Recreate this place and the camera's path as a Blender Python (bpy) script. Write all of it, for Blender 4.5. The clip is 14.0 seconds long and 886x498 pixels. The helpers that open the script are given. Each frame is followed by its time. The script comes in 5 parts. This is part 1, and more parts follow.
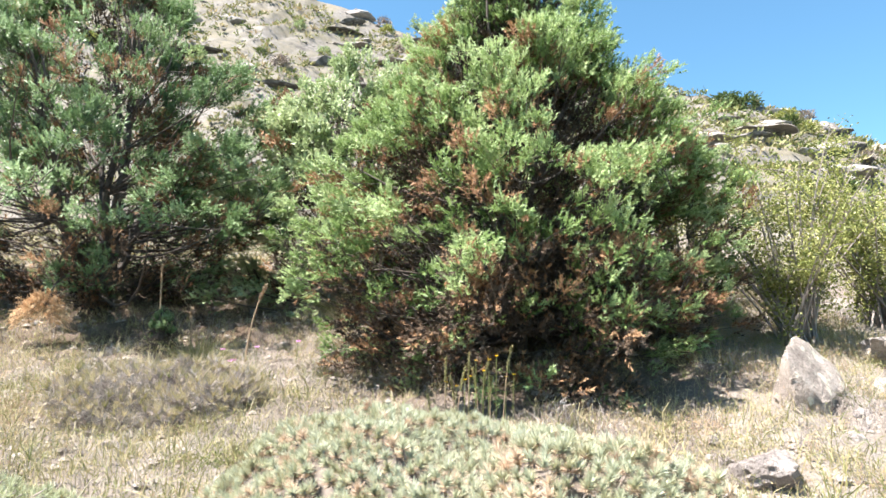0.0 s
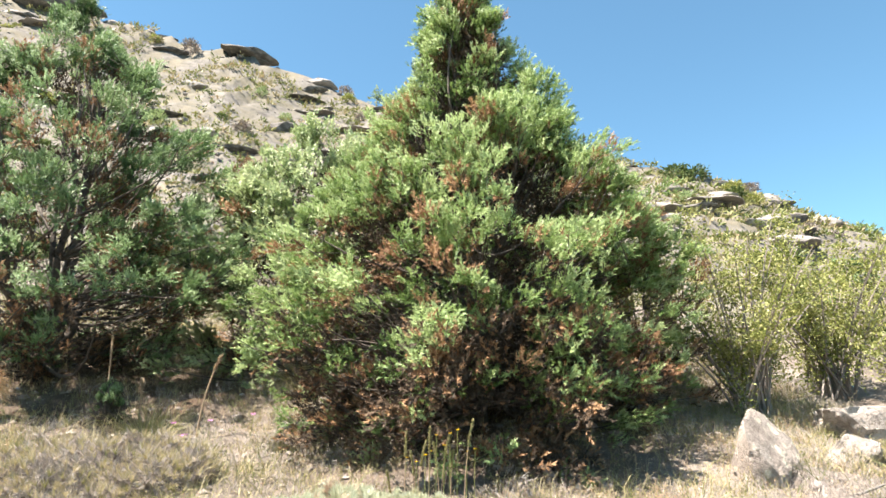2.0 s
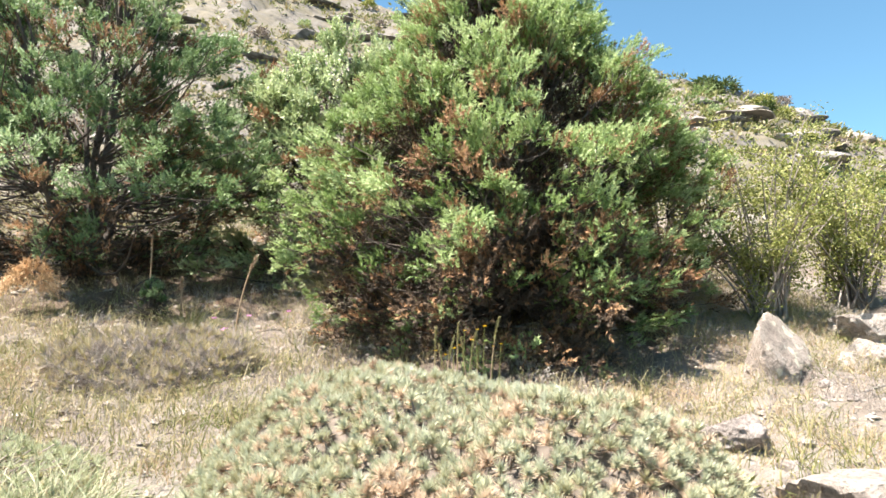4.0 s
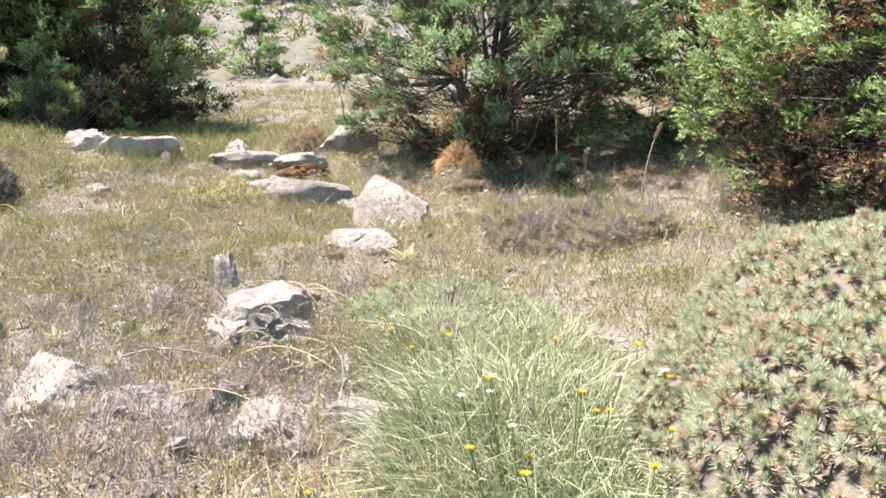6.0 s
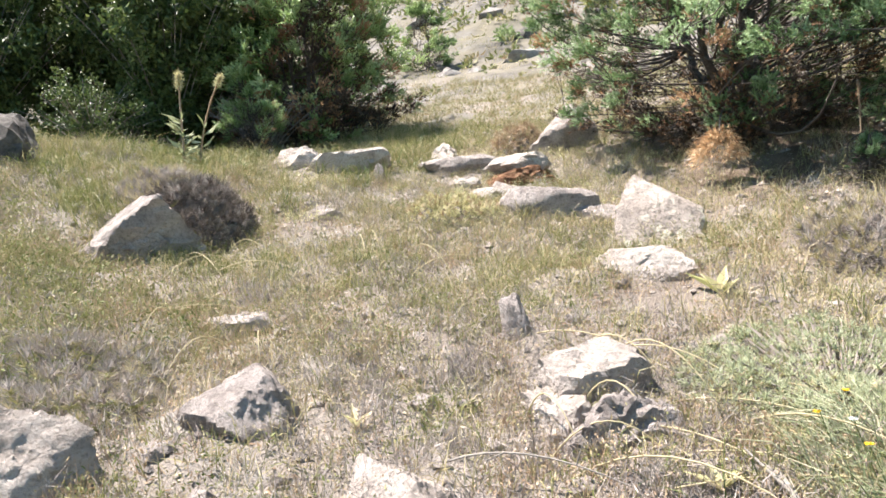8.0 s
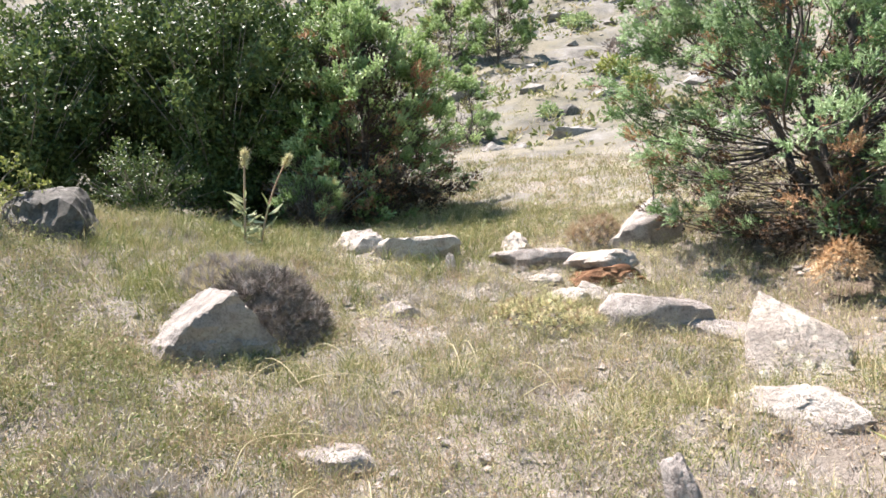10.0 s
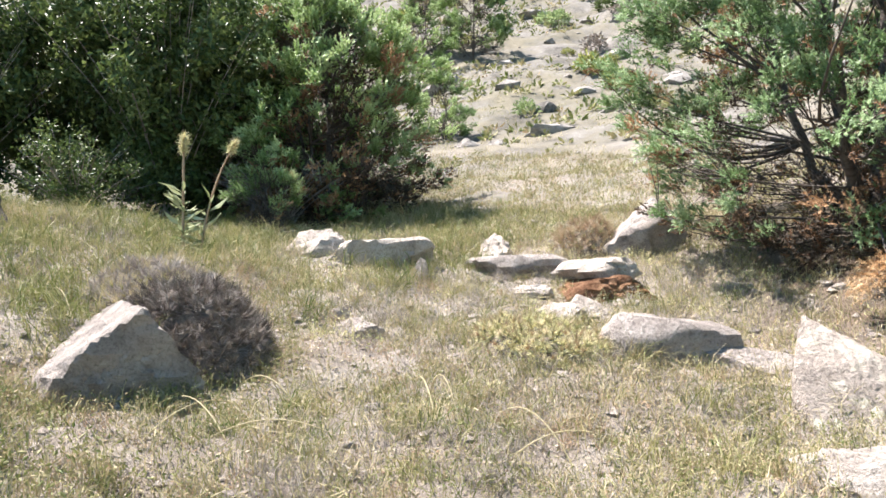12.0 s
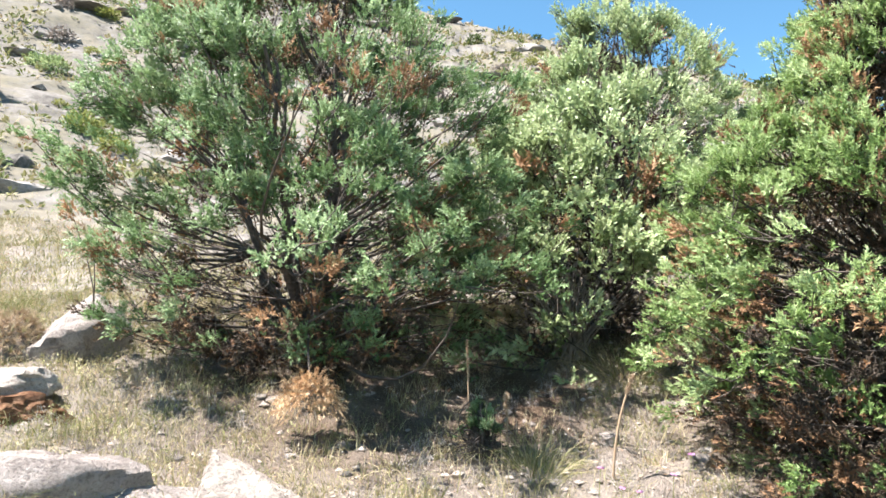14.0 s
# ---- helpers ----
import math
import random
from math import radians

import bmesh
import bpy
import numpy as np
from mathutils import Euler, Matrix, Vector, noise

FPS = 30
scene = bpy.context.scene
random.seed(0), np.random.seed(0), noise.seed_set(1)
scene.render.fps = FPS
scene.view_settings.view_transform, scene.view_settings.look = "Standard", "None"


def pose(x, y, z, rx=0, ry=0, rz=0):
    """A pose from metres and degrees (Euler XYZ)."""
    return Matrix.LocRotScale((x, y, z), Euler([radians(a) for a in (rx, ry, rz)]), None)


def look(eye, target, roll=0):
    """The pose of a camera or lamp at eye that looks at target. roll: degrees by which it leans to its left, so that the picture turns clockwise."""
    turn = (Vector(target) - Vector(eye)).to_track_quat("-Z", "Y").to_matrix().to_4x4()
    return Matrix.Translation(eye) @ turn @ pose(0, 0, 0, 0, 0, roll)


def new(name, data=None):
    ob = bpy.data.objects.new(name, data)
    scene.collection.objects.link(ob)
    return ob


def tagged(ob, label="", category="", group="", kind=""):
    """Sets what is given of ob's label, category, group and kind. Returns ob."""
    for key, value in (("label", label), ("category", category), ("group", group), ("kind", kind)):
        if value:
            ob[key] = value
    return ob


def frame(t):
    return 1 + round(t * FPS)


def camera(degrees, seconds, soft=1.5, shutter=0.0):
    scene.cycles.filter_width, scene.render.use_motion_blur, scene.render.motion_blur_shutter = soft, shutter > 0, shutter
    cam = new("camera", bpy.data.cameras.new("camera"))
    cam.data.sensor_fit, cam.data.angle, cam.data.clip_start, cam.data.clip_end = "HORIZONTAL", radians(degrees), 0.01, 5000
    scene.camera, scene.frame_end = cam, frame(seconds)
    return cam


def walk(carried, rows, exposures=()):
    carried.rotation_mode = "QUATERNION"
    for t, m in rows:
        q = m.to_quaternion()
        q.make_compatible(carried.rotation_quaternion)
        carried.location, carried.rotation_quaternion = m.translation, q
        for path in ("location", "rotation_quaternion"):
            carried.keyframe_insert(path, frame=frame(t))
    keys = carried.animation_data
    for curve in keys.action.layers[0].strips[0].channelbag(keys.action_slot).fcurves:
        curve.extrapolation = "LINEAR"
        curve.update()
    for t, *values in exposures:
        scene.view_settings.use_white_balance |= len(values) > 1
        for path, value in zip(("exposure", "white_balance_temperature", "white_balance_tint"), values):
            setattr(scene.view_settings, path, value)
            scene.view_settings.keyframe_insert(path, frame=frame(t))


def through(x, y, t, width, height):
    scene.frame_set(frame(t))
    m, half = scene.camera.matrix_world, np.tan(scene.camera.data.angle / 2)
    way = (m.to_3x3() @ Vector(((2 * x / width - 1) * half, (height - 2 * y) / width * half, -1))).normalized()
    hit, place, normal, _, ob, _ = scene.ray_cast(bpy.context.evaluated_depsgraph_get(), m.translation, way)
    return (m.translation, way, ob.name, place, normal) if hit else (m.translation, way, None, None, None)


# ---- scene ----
cam = camera(65.8, 14.0, soft=1.6)
PATH = [
    (0, (-0.019, 0.274, 1.277), (-0.028, 2.245, 1.618), -1.5),
    (0.5, (-0.037, 0.265, 1.301), (-0.024, 2.215, 1.743), -1.4),
    (1, (-0.041, 0.26, 1.3), (-0.014, 2.202, 1.775), -1.4),
    (1.5, (-0.038, 0.257, 1.311), (0.011, 2.195, 1.805), -2.0),
    (2, (-0.036, 0.252, 1.312), (0.08, 2.179, 1.835), -1.9),
    (2.2, (-0.032, 0.259, 1.311), (0.097, 2.186, 1.83), -2.1),
    (4.3, (-0.121, 0.134, 1.21), (-0.093, 2.121, 1.431), -0.6),
    (4.5, (-0.134, 0.134, 1.2), (-0.143, 2.126, 1.385), -0.8),
    (5, (-0.197, 0.143, 1.165), (-0.404, 2.129, 1.274), 0.3),
    (5.5, (-0.289, 0.137, 1.149), (-0.89, 2.045, 1.182), 0.2),
    (6, (-0.421, 0.028, 1.142), (-1.365, 1.791, 1.089), -1.1),
    (6.2, (-0.479, -0.033, 1.144), (-1.544, 1.658, 1.054), -1.7),
    (6.5, (-0.569, -0.018, 1.155), (-1.809, 1.546, 1.031), 0.1),
    (7, (-0.838, 0.038, 1.206), (-2.215, 1.486, 1.115), -0.7),
    (7.5, (-1.129, 0.156, 1.272), (-2.48, 1.615, 1.056), -1.0),
    (7.7, (-1.299, 0.179, 1.317), (-2.586, 1.707, 1.22), -1.5),
    (8, (-1.467, 0.239, 1.43), (-2.789, 1.738, 1.349), -4.8),
    (8.5, (-1.625, 0.202, 1.597), (-2.87, 1.766, 1.534), -1.8),
    (9, (-1.858, 0.056, 1.685), (-3.164, 1.57, 1.637), -3.8),
    (9.2, (-1.912, 0.026, 1.697), (-3.263, 1.5, 1.717), -3.8),
    (11.3, (-2.747, 0.847, 1.896), (-4.095, 2.319, 2.023), -1.3),
    (11.5, (-2.807, 0.89, 1.891), (-4.16, 2.359, 1.998), -1.0),
    (12, (-2.848, 0.956, 1.889), (-4.139, 2.48, 1.991), -1.7),
    (12.5, (-2.871, 1.118, 1.983), (-3.889, 2.831, 2.156), -0.7),
    (13, (-2.869, 1.306, 2.079), (-3.459, 3.206, 2.278), -0.6),
    (13.5, (-2.735, 1.426, 2.132), (-3.126, 3.365, 2.428), -0.0),
    (14, (-2.589, 1.495, 2.154), (-2.592, 3.475, 2.436), -1.2),
]
walk(cam, [(t, look(eye, target, roll)) for t, eye, target, roll in PATH], exposures=[(0.0, 2.2, 6400, 12), (1.5, 2.15, 6800, 12), (2.2, 2.15, 6900, 12), (4.5, 2.08, 6750, 12), (5.2, 2.05, 6500, 13), (6.0, 2.0, 6550, 14), (9.0, 2.0, 6500, 14), (12.5, 2.05, 6400, 13), (14.0, 2.15, 6350, 12)])

# ---- light: a clear noon sky and one high sun from the left, a little ahead ----
SUN_AZ, SUN_EL = -108.0, 65.0      # degrees: clockwise from +y, and above the horizon
world = bpy.data.worlds.new("sky")
scene.world = world
world.use_nodes = True
wn = world.node_tree
sky = wn.nodes.new("ShaderNodeTexSky")
sky.sky_type, sky.sun_disc = "NISHITA", False
sky.sun_elevation, sky.sun_rotation = radians(SUN_EL), radians(SUN_AZ)
sky.altitude, sky.air_density, sky.dust_density, sky.ozone_density = 1500, 1.0, 0.3, 0.4
tint = wn.nodes.new("ShaderNodeMix")
tint.data_type, tint.blend_type = "RGBA", "MULTIPLY"
tint.inputs["Factor"].default_value, tint.inputs["B"].default_value = 1.0, (0.74, 1.08, 1.06, 1)
wn.links.new(sky.outputs[0], tint.inputs["A"])
wn.links.new(tint.outputs["Result"], wn.nodes["Background"].inputs[0])
wn.nodes["Background"].inputs[1].default_value = 0.06
sun = new("sun", bpy.data.lights.new("sun", "SUN"))
sun.data.energy, sun.data.angle, sun.data.color = 5.0, radians(0.53), (1.0, 0.95, 0.87)
sun.matrix_world = look((math.sin(radians(SUN_AZ)) * 30, math.cos(radians(SUN_AZ)) * 30, 30 * math.tan(radians(SUN_EL))), (0, 0, 0))


# ---- numeric helpers ----
def lattice(a, b, c):
    n = (a * 374761393 + b * 668265263 + c * 1440662683) & 0xFFFFFFFF
    n = ((n ^ (n >> 13)) * 1274126177) & 0xFFFFFFFF
    return ((n ^ (n >> 16)) & 0xFFFF) / 65535.0


def value_noise(p):
    i = np.floor(p).astype(np.int64)
    f = p - i
    f = f * f * (3 - 2 * f)
    out = 0
    for dx in (0, 1):
        for dy in (0, 1):
            for dz in (0, 1):
                w = (f[:, 0] if dx else 1 - f[:, 0]) * (f[:, 1] if dy else 1 - f[:, 1]) * (f[:, 2] if dz else 1 - f[:, 2])
                out = out + w * lattice(i[:, 0] + dx, i[:, 1] + dy, i[:, 2] + dz)
    return out


def fbm(p, octaves=4, gain=0.5):
    out, amp, total = 0, 1.0, 0
    for k in range(octaves):
        out = out + amp * (value_noise(p * 2.03 ** k + 17.3 * k) - 0.5)
        total += amp
        amp *= gain
    return out / total


def unit(v):
    return v / np.maximum(np.linalg.norm(v, axis=-1, keepdims=True), 1e-9)


def perp(d, rng):
    return unit(np.cross(d, rng.normal(size=d.shape)))


# the slope: a gentle bank near the path, rising into a rocky hill with a ridge
RIDGE_AZ = (-180, -120, -95, -60, -33, -16, -5.6, 17.5, 25.3, 31.6, 37.3, 55, 90, 130, 180)
RIDGE_EL = (-7, 4, 20, 30, 31, 30.6, 28.2, 22.2, 18.6, 15.6, 12.9, 5, -3, -6, -7)
RIDGE_R = (90, 90, 90, 90, 85, 80, 75, 60, 55, 55, 55, 55, 60, 80, 90)


def slope_z(x, y):
    x, y = np.asarray(x, float), np.asarray(y, float)
    dy = y - 0.25
    r, az = np.hypot(x, dy), np.degrees(np.arctan2(x, dy))
    k = np.minimum(1, 9 / np.maximum(r, 1e-6))
    xl, yl = x * k, 0.25 + dy * k
    xq, yq = np.minimum(xl, 2.0), np.maximum(yl, 0)
    near = 0.1507 - 0.0271 * xl + 0.1027 * yl + 0.0152 * xq * xq + 0.0064 * xl * yq + 0.0168 * yq * yq
    s = np.clip((1.5 - yl) / 1.3, 0, 1)
    near = near - 0.13 * s * s * (3 - 2 * s)
    tr, rr = np.tan(np.radians(np.interp(az, RIDGE_AZ, RIDGE_EL))), np.interp(az, RIDGE_AZ, RIDGE_R)
    t9 = (near - 1.3) / 9
    u = np.clip((r - 9) / (rr - 9), 0, 1)
    far = 1.3 + r * (t9 + (tr - t9) * u ** 0.8)
    far = np.where(r > rr, 1.3 + rr * tr - (r - rr) * 0.3, far)
    z = np.where(r < 9, near, np.maximum(far, -60))
    return z + 0.75 * np.exp(-((x + 11) ** 2 + (y - 2.2) ** 2) / 9.0)


def ground_z(x, y):
    """Height of the ground, with its bumps, ledges and gullies."""
    x, y = np.atleast_1d(np.asarray(x, float)), np.atleast_1d(np.asarray(y, float))
    z = slope_z(x, y)
    r = np.hypot(x + 2, y - 2)
    p = np.stack([x, y, np.zeros_like(x)], 1)
    z = z + 0.2 * fbm(p * 1.6, 3) + 0.11 * fbm(p * 6.0, 3)
    far = np.clip((r - 12) / 25, 0, 1)
    z = z + far * (2.2 * fbm(p * 0.12, 3) + 1.1 * fbm(p * 0.5 + 5, 3))
    step = 1.8 + 0.8 * fbm(p * 0.05, 2)
    q = (z + 3.0 * fbm(p * 0.07 + 9, 2)) / step
    ledge = (np.floor(q) + np.clip((q - np.floor(q)) * 3.2 - 1.1, 0, 1) - q) * step
    hard = np.clip(fbm(p * 0.11 + 31, 3) * 4 + 0.35, 0, 1)
    return z + far * hard * 0.8 * ledge


# needle duff and painted shade under and beside these crowns: x, y, radius
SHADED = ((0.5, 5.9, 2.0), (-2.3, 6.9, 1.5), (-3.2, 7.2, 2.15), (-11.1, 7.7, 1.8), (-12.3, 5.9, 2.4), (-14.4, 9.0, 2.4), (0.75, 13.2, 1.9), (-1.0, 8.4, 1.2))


def duff_shade(x, y):
    """How thickly fallen needles and painted shade cover the soil, 0 to 1."""
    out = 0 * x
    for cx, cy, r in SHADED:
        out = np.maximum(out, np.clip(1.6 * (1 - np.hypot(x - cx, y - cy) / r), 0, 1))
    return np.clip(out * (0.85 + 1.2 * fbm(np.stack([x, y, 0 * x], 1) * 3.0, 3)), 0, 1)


def gz(x, y):
    return float(ground_z(x, y)[0])


# ---- mesh helpers ----
def fast_mesh(name, verts, faces, mats, slots=None, tone=None, smooth=False):
    """verts (N, 3); faces (M, 3) or (M, 4); tone: one number a vertex."""
    verts, faces = np.ascontiguousarray(verts, dtype=np.float32), np.ascontiguousarray(faces, dtype=np.int32)
    me = bpy.data.meshes.new(name)
    me.vertices.add(len(verts))
    me.vertices.foreach_set("co", verts.ravel())
    me.loops.add(faces.size)
    me.loops.foreach_set("vertex_index", faces.ravel())
    me.polygons.add(len(faces))
    me.polygons.foreach_set("loop_start", np.arange(0, faces.size, faces.shape[1], dtype=np.int32))
    for m in mats:
        me.materials.append(m)
    if slots is not None:
        me.polygons.foreach_set("material_index", np.ascontiguousarray(slots, dtype=np.int32))
    me.polygons.foreach_set("use_smooth", np.full(len(faces), smooth, dtype=bool))
    if tone is not None:
        me.attributes.new("tone", "FLOAT", "POINT").data.foreach_set("value", np.ascontiguousarray(tone, dtype=np.float32))
    me.update(calc_edges=True)
    return me


def part(name, me, parent, label=""):
    ob = new(name, me)
    ob.parent = parent
    return tagged(ob, label)


def thing(name, at, label, category, group="", kind=""):
    ob = new(name)
    ob.location = at
    ob.empty_display_size = 0.2
    return tagged(ob, label, category, group, kind)


class Soup:
    """Collects triangles or quads with a tone and a material slot."""

    def __init__(self):
        self.v, self.f, self.t, self.s, self.n = [], [], [], [], 0

    def add(self, v, f, tone, slot=0):
        self.v.append(v)
        self.f.append(f + self.n)
        self.t.append(np.broadcast_to(tone, (len(v),)) if np.ndim(tone) else np.full(len(v), tone))
        self.s.append(np.broadcast_to(slot, (len(f),)) if np.ndim(slot) else np.full(len(f), slot))
        self.n += len(v)

    def mesh(self, name, mats, smooth=False):
        return fast_mesh(name, np.concatenate(self.v), np.concatenate(self.f), mats, np.concatenate(self.s), np.concatenate(self.t), smooth)

    def needles(self, p, d, length, width, side, tone, slot=0):
        """Thin pointed leaves, one triangle each."""
        n = len(p)
        w = side * (np.reshape(width, (-1, 1)) / 2)
        v = np.stack([p - w, p + w, p + d * np.reshape(length, (-1, 1))], 1).reshape(-1, 3)
        self.add(v, np.arange(3 * n).reshape(n, 3), np.repeat(np.broadcast_to(tone, (n,)), 3), slot)

    def leaves(self, p, d, length, width, side, tone, slot=0, fold=0.15):
        """Folded lance-shaped leaves, two triangles each."""
        n = len(p)
        length, w = np.reshape(length, (-1, 1)), side * (np.reshape(width, (-1, 1)) / 2)
        up = np.cross(d, side) * length * fold
        mid = p + d * length * 0.45
        v = np.stack([p, mid + w + up, p + d * length, mid - w + up], 1).reshape(-1, 3)
        b = np.arange(n)[:, None] * 4
        f = np.concatenate([b + (0, 1, 2), b + (0, 2, 3)], 0)
        self.add(v, f, np.repeat(np.broadcast_to(tone, (n,)), 4), np.tile(np.broadcast_to(slot, (n,)), 2))

    def blades(self, p, d, length, width, side, tone, slot=0, droop=0.4):
        """Grass blades that bend over, three triangles each."""
        n = len(p)
        length, w = np.reshape(length, (-1, 1)), side * (np.reshape(width, (-1, 1)) / 2)
        mid = p + d * length * 0.55
        out = unit(d * (1, 1, 0) + 1e-4)
        tip = mid + unit(d + out * np.reshape(droop, (-1, 1)) * 1.6 - np.array((0, 0, 1.0)) * np.reshape(droop, (-1, 1))) * length * 0.5
        v = np.stack([p - w, p + w, mid - w * 0.8, mid + w * 0.8, tip], 1).reshape(-1, 3)
        b = np.arange(n)[:, None] * 5
        f = np.concatenate([b + (0, 1, 3), b + (0, 3, 2), b + (2, 3, 4)], 0)
        self.add(v, f, np.repeat(np.broadcast_to(tone, (n,)), 5), np.tile(np.broadcast_to(slot, (n,)), 3))

    def tube(self, pts, radii, sides=5, tone=0.5, slot=0):
        pts, k = np.asarray(pts, float), len(pts)
        tan = unit(np.gradient(pts, axis=0))
        a = unit(np.cross(tan, (0.31, 0.87, 0.37)))
        b = np.cross(tan, a)
        th = np.linspace(0, 2 * np.pi, sides, endpoint=False)
        ring = a[:, None] * np.cos(th)[None, :, None] + b[:, None] * np.sin(th)[None, :, None]
        v = (pts[:, None] + ring * np.reshape(radii, (-1, 1, 1))).reshape(-1, 3)
        i, j = np.meshgrid(np.arange(k - 1), np.arange(sides), indexing="ij")
        q = np.stack([i * sides + j, i * sides + (j + 1) % sides, (i + 1) * sides + (j + 1) % sides, (i + 1) * sides + j], -1).reshape(-1, 4)
        self.add(v, np.concatenate([q[:, (0, 1, 2)], q[:, (0, 2, 3)]]), tone, slot)


def bend(a, b, c, k=6):
    """Points of a curve from a to c, drawn towards b."""
    t = np.linspace(0, 1, k)[:, None]
    return (1 - t) ** 2 * np.asarray(a) + 2 * t * (1 - t) * np.asarray(b) + t * t * np.asarray(c)


# ---- materials ----
def nodes_of(name):
    m = bpy.data.materials.new(name)
    m.use_nodes = True
    t = m.node_tree
    return m, t, t.nodes["Principled BSDF"]


def ramp(t, source, stops):
    r = t.nodes.new("ShaderNodeValToRGB")
    while len(r.color_ramp.elements) < len(stops):
        r.color_ramp.elements.new(0.5)
    for e, (pos, col) in zip(r.color_ramp.elements, stops):
        e.position, e.color = pos, (*col, 1)
    t.links.new(source, r.inputs[0])
    return r.outputs[0]


def noise_node(t, scale, detail=6, rough=0.6, space="Object"):
    c, n = t.nodes.new("ShaderNodeTexCoord"), t.nodes.new("ShaderNodeTexNoise")
    n.inputs["Scale"].default_value, n.inputs["Detail"].default_value, n.inputs["Roughness"].default_value = scale, detail, rough
    t.links.new(c.outputs[space], n.inputs["Vector"])
    return n.outputs["Fac"]


def blend(t, fac, a, b, how="MIX"):
    m = t.nodes.new("ShaderNodeMix")
    m.data_type, m.blend_type = "RGBA", how
    for socket, value in ((m.inputs["Factor"], fac), (m.inputs["A"], a), (m.inputs["B"], b)):
        if isinstance(value, (int, float)):
            socket.default_value = value
        elif isinstance(value, tuple):
            socket.default_value = (*value, 1)
        else:
            t.links.new(value, socket)
    return m.outputs["Result"]


def bump(t, bsdf, height, strength, distance):
    b = t.nodes.new("ShaderNodeBump")
    b.inputs["Strength"].default_value, b.inputs["Distance"].default_value = strength, distance
    t.links.new(height, b.inputs["Height"])
    t.links.new(b.outputs[0], bsdf.inputs["Normal"])


def leaf_material(name, stops, rough=0.55, through=0.3):
    """Leaf colours run along the tone of each leaf; some light passes through."""
    m, t, bsdf = nodes_of(name)
    a = t.nodes.new("ShaderNodeAttribute")
    a.attribute_name = "tone"
    col = ramp(t, a.outputs["Fac"], stops)
    t.links.new(col, bsdf.inputs["Base Color"])
    bsdf.inputs["Roughness"].default_value = rough
    bsdf.inputs["Specular IOR Level"].default_value = 0.35
    tr, mix = t.nodes.new("ShaderNodeBsdfTranslucent"), t.nodes.new("ShaderNodeMixShader")
    t.links.new(col, tr.inputs["Color"])
    mix.inputs[0].default_value = through
    t.links.new(bsdf.outputs[0], mix.inputs[1])
    t.links.new(tr.outputs[0], mix.inputs[2])
    t.links.new(mix.outputs[0], t.nodes["Material Output"].inputs["Surface"])
    return m


def stone_material(name, dark, mid, light, scale=6.0, lichen=None, spots=9.0, cover=0.5):
    """Weathered limestone: mottled at two scales, pitted, with or without lichen rosettes."""
    m, t, bsdf = nodes_of(name)
    big, fine = noise_node(t, scale, 5, 0.65), noise_node(t, scale * 9, 8, 0.7)
    col = ramp(t, big, [(0.3, dark), (0.5, mid), (0.72, light)])
    col = blend(t, 0.55, col, ramp(t, fine, [(0.34, (0.25, 0.22, 0.2)), (0.52, (1, 1, 1))]), "MULTIPLY")
    if lichen:
        v, c = t.nodes.new("ShaderNodeTexVoronoi"), t.nodes.new("ShaderNodeTexCoord")
        v.inputs["Scale"].default_value = spots
        wob = blend(t, 0.12, c.outputs["Object"], noise_col(t, spots * 1.5), "ADD")
        t.links.new(wob, v.inputs["Vector"])
        disc = ramp(t, v.outputs["Distance"], [(cover * 0.75, (1, 1, 1)), (cover, (0, 0, 0))])
        patch = ramp(t, noise_node(t, scale * 0.5, 3), [(0.42, (0, 0, 0)), (0.52, (1, 1, 1))])
        col = blend(t, blend(t, 1.0, disc, patch, "MULTIPLY"), col, blend(t, 0.35, lichen, ramp(t, fine, [(0.3, (0.4, 0.4, 0.3)), (0.6, (1, 1, 1))]), "MULTIPLY"))
    t.links.new(col, bsdf.inputs["Base Color"])
    bsdf.inputs["Roughness"].default_value = 0.92
    bsdf.inputs["Specular IOR Level"].default_value = 0.2
    h = blend(t, 0.5, ramp(t, big, [(0.3, (0, 0, 0)), (0.7, (1, 1, 1))]), ramp(t, fine, [(0.3, (0, 0, 0)), (0.7, (1, 1, 1))]))
    bump(t, bsdf, h, 0.9, 0.03)
    return m


def noise_col(t, scale):
    c, n = t.nodes.new("ShaderNodeTexCoord"), t.nodes.new("ShaderNodeTexNoise")
    n.inputs["Scale"].default_value = scale
    t.links.new(c.outputs["Object"], n.inputs["Vector"])
    return n.outputs["Color"]


def bark_material(name, dark, light):
    m, t, bsdf = nodes_of(name)
    n = noise_node(t, 26, 6, 0.7)
    t.links.new(ramp(t, n, [(0.3, dark), (0.7, light)]), bsdf.inputs["Base Color"])
    bsdf.inputs["Roughness"].default_value = 0.9
    bump(t, bsdf, n, 0.8, 0.01)
    return m


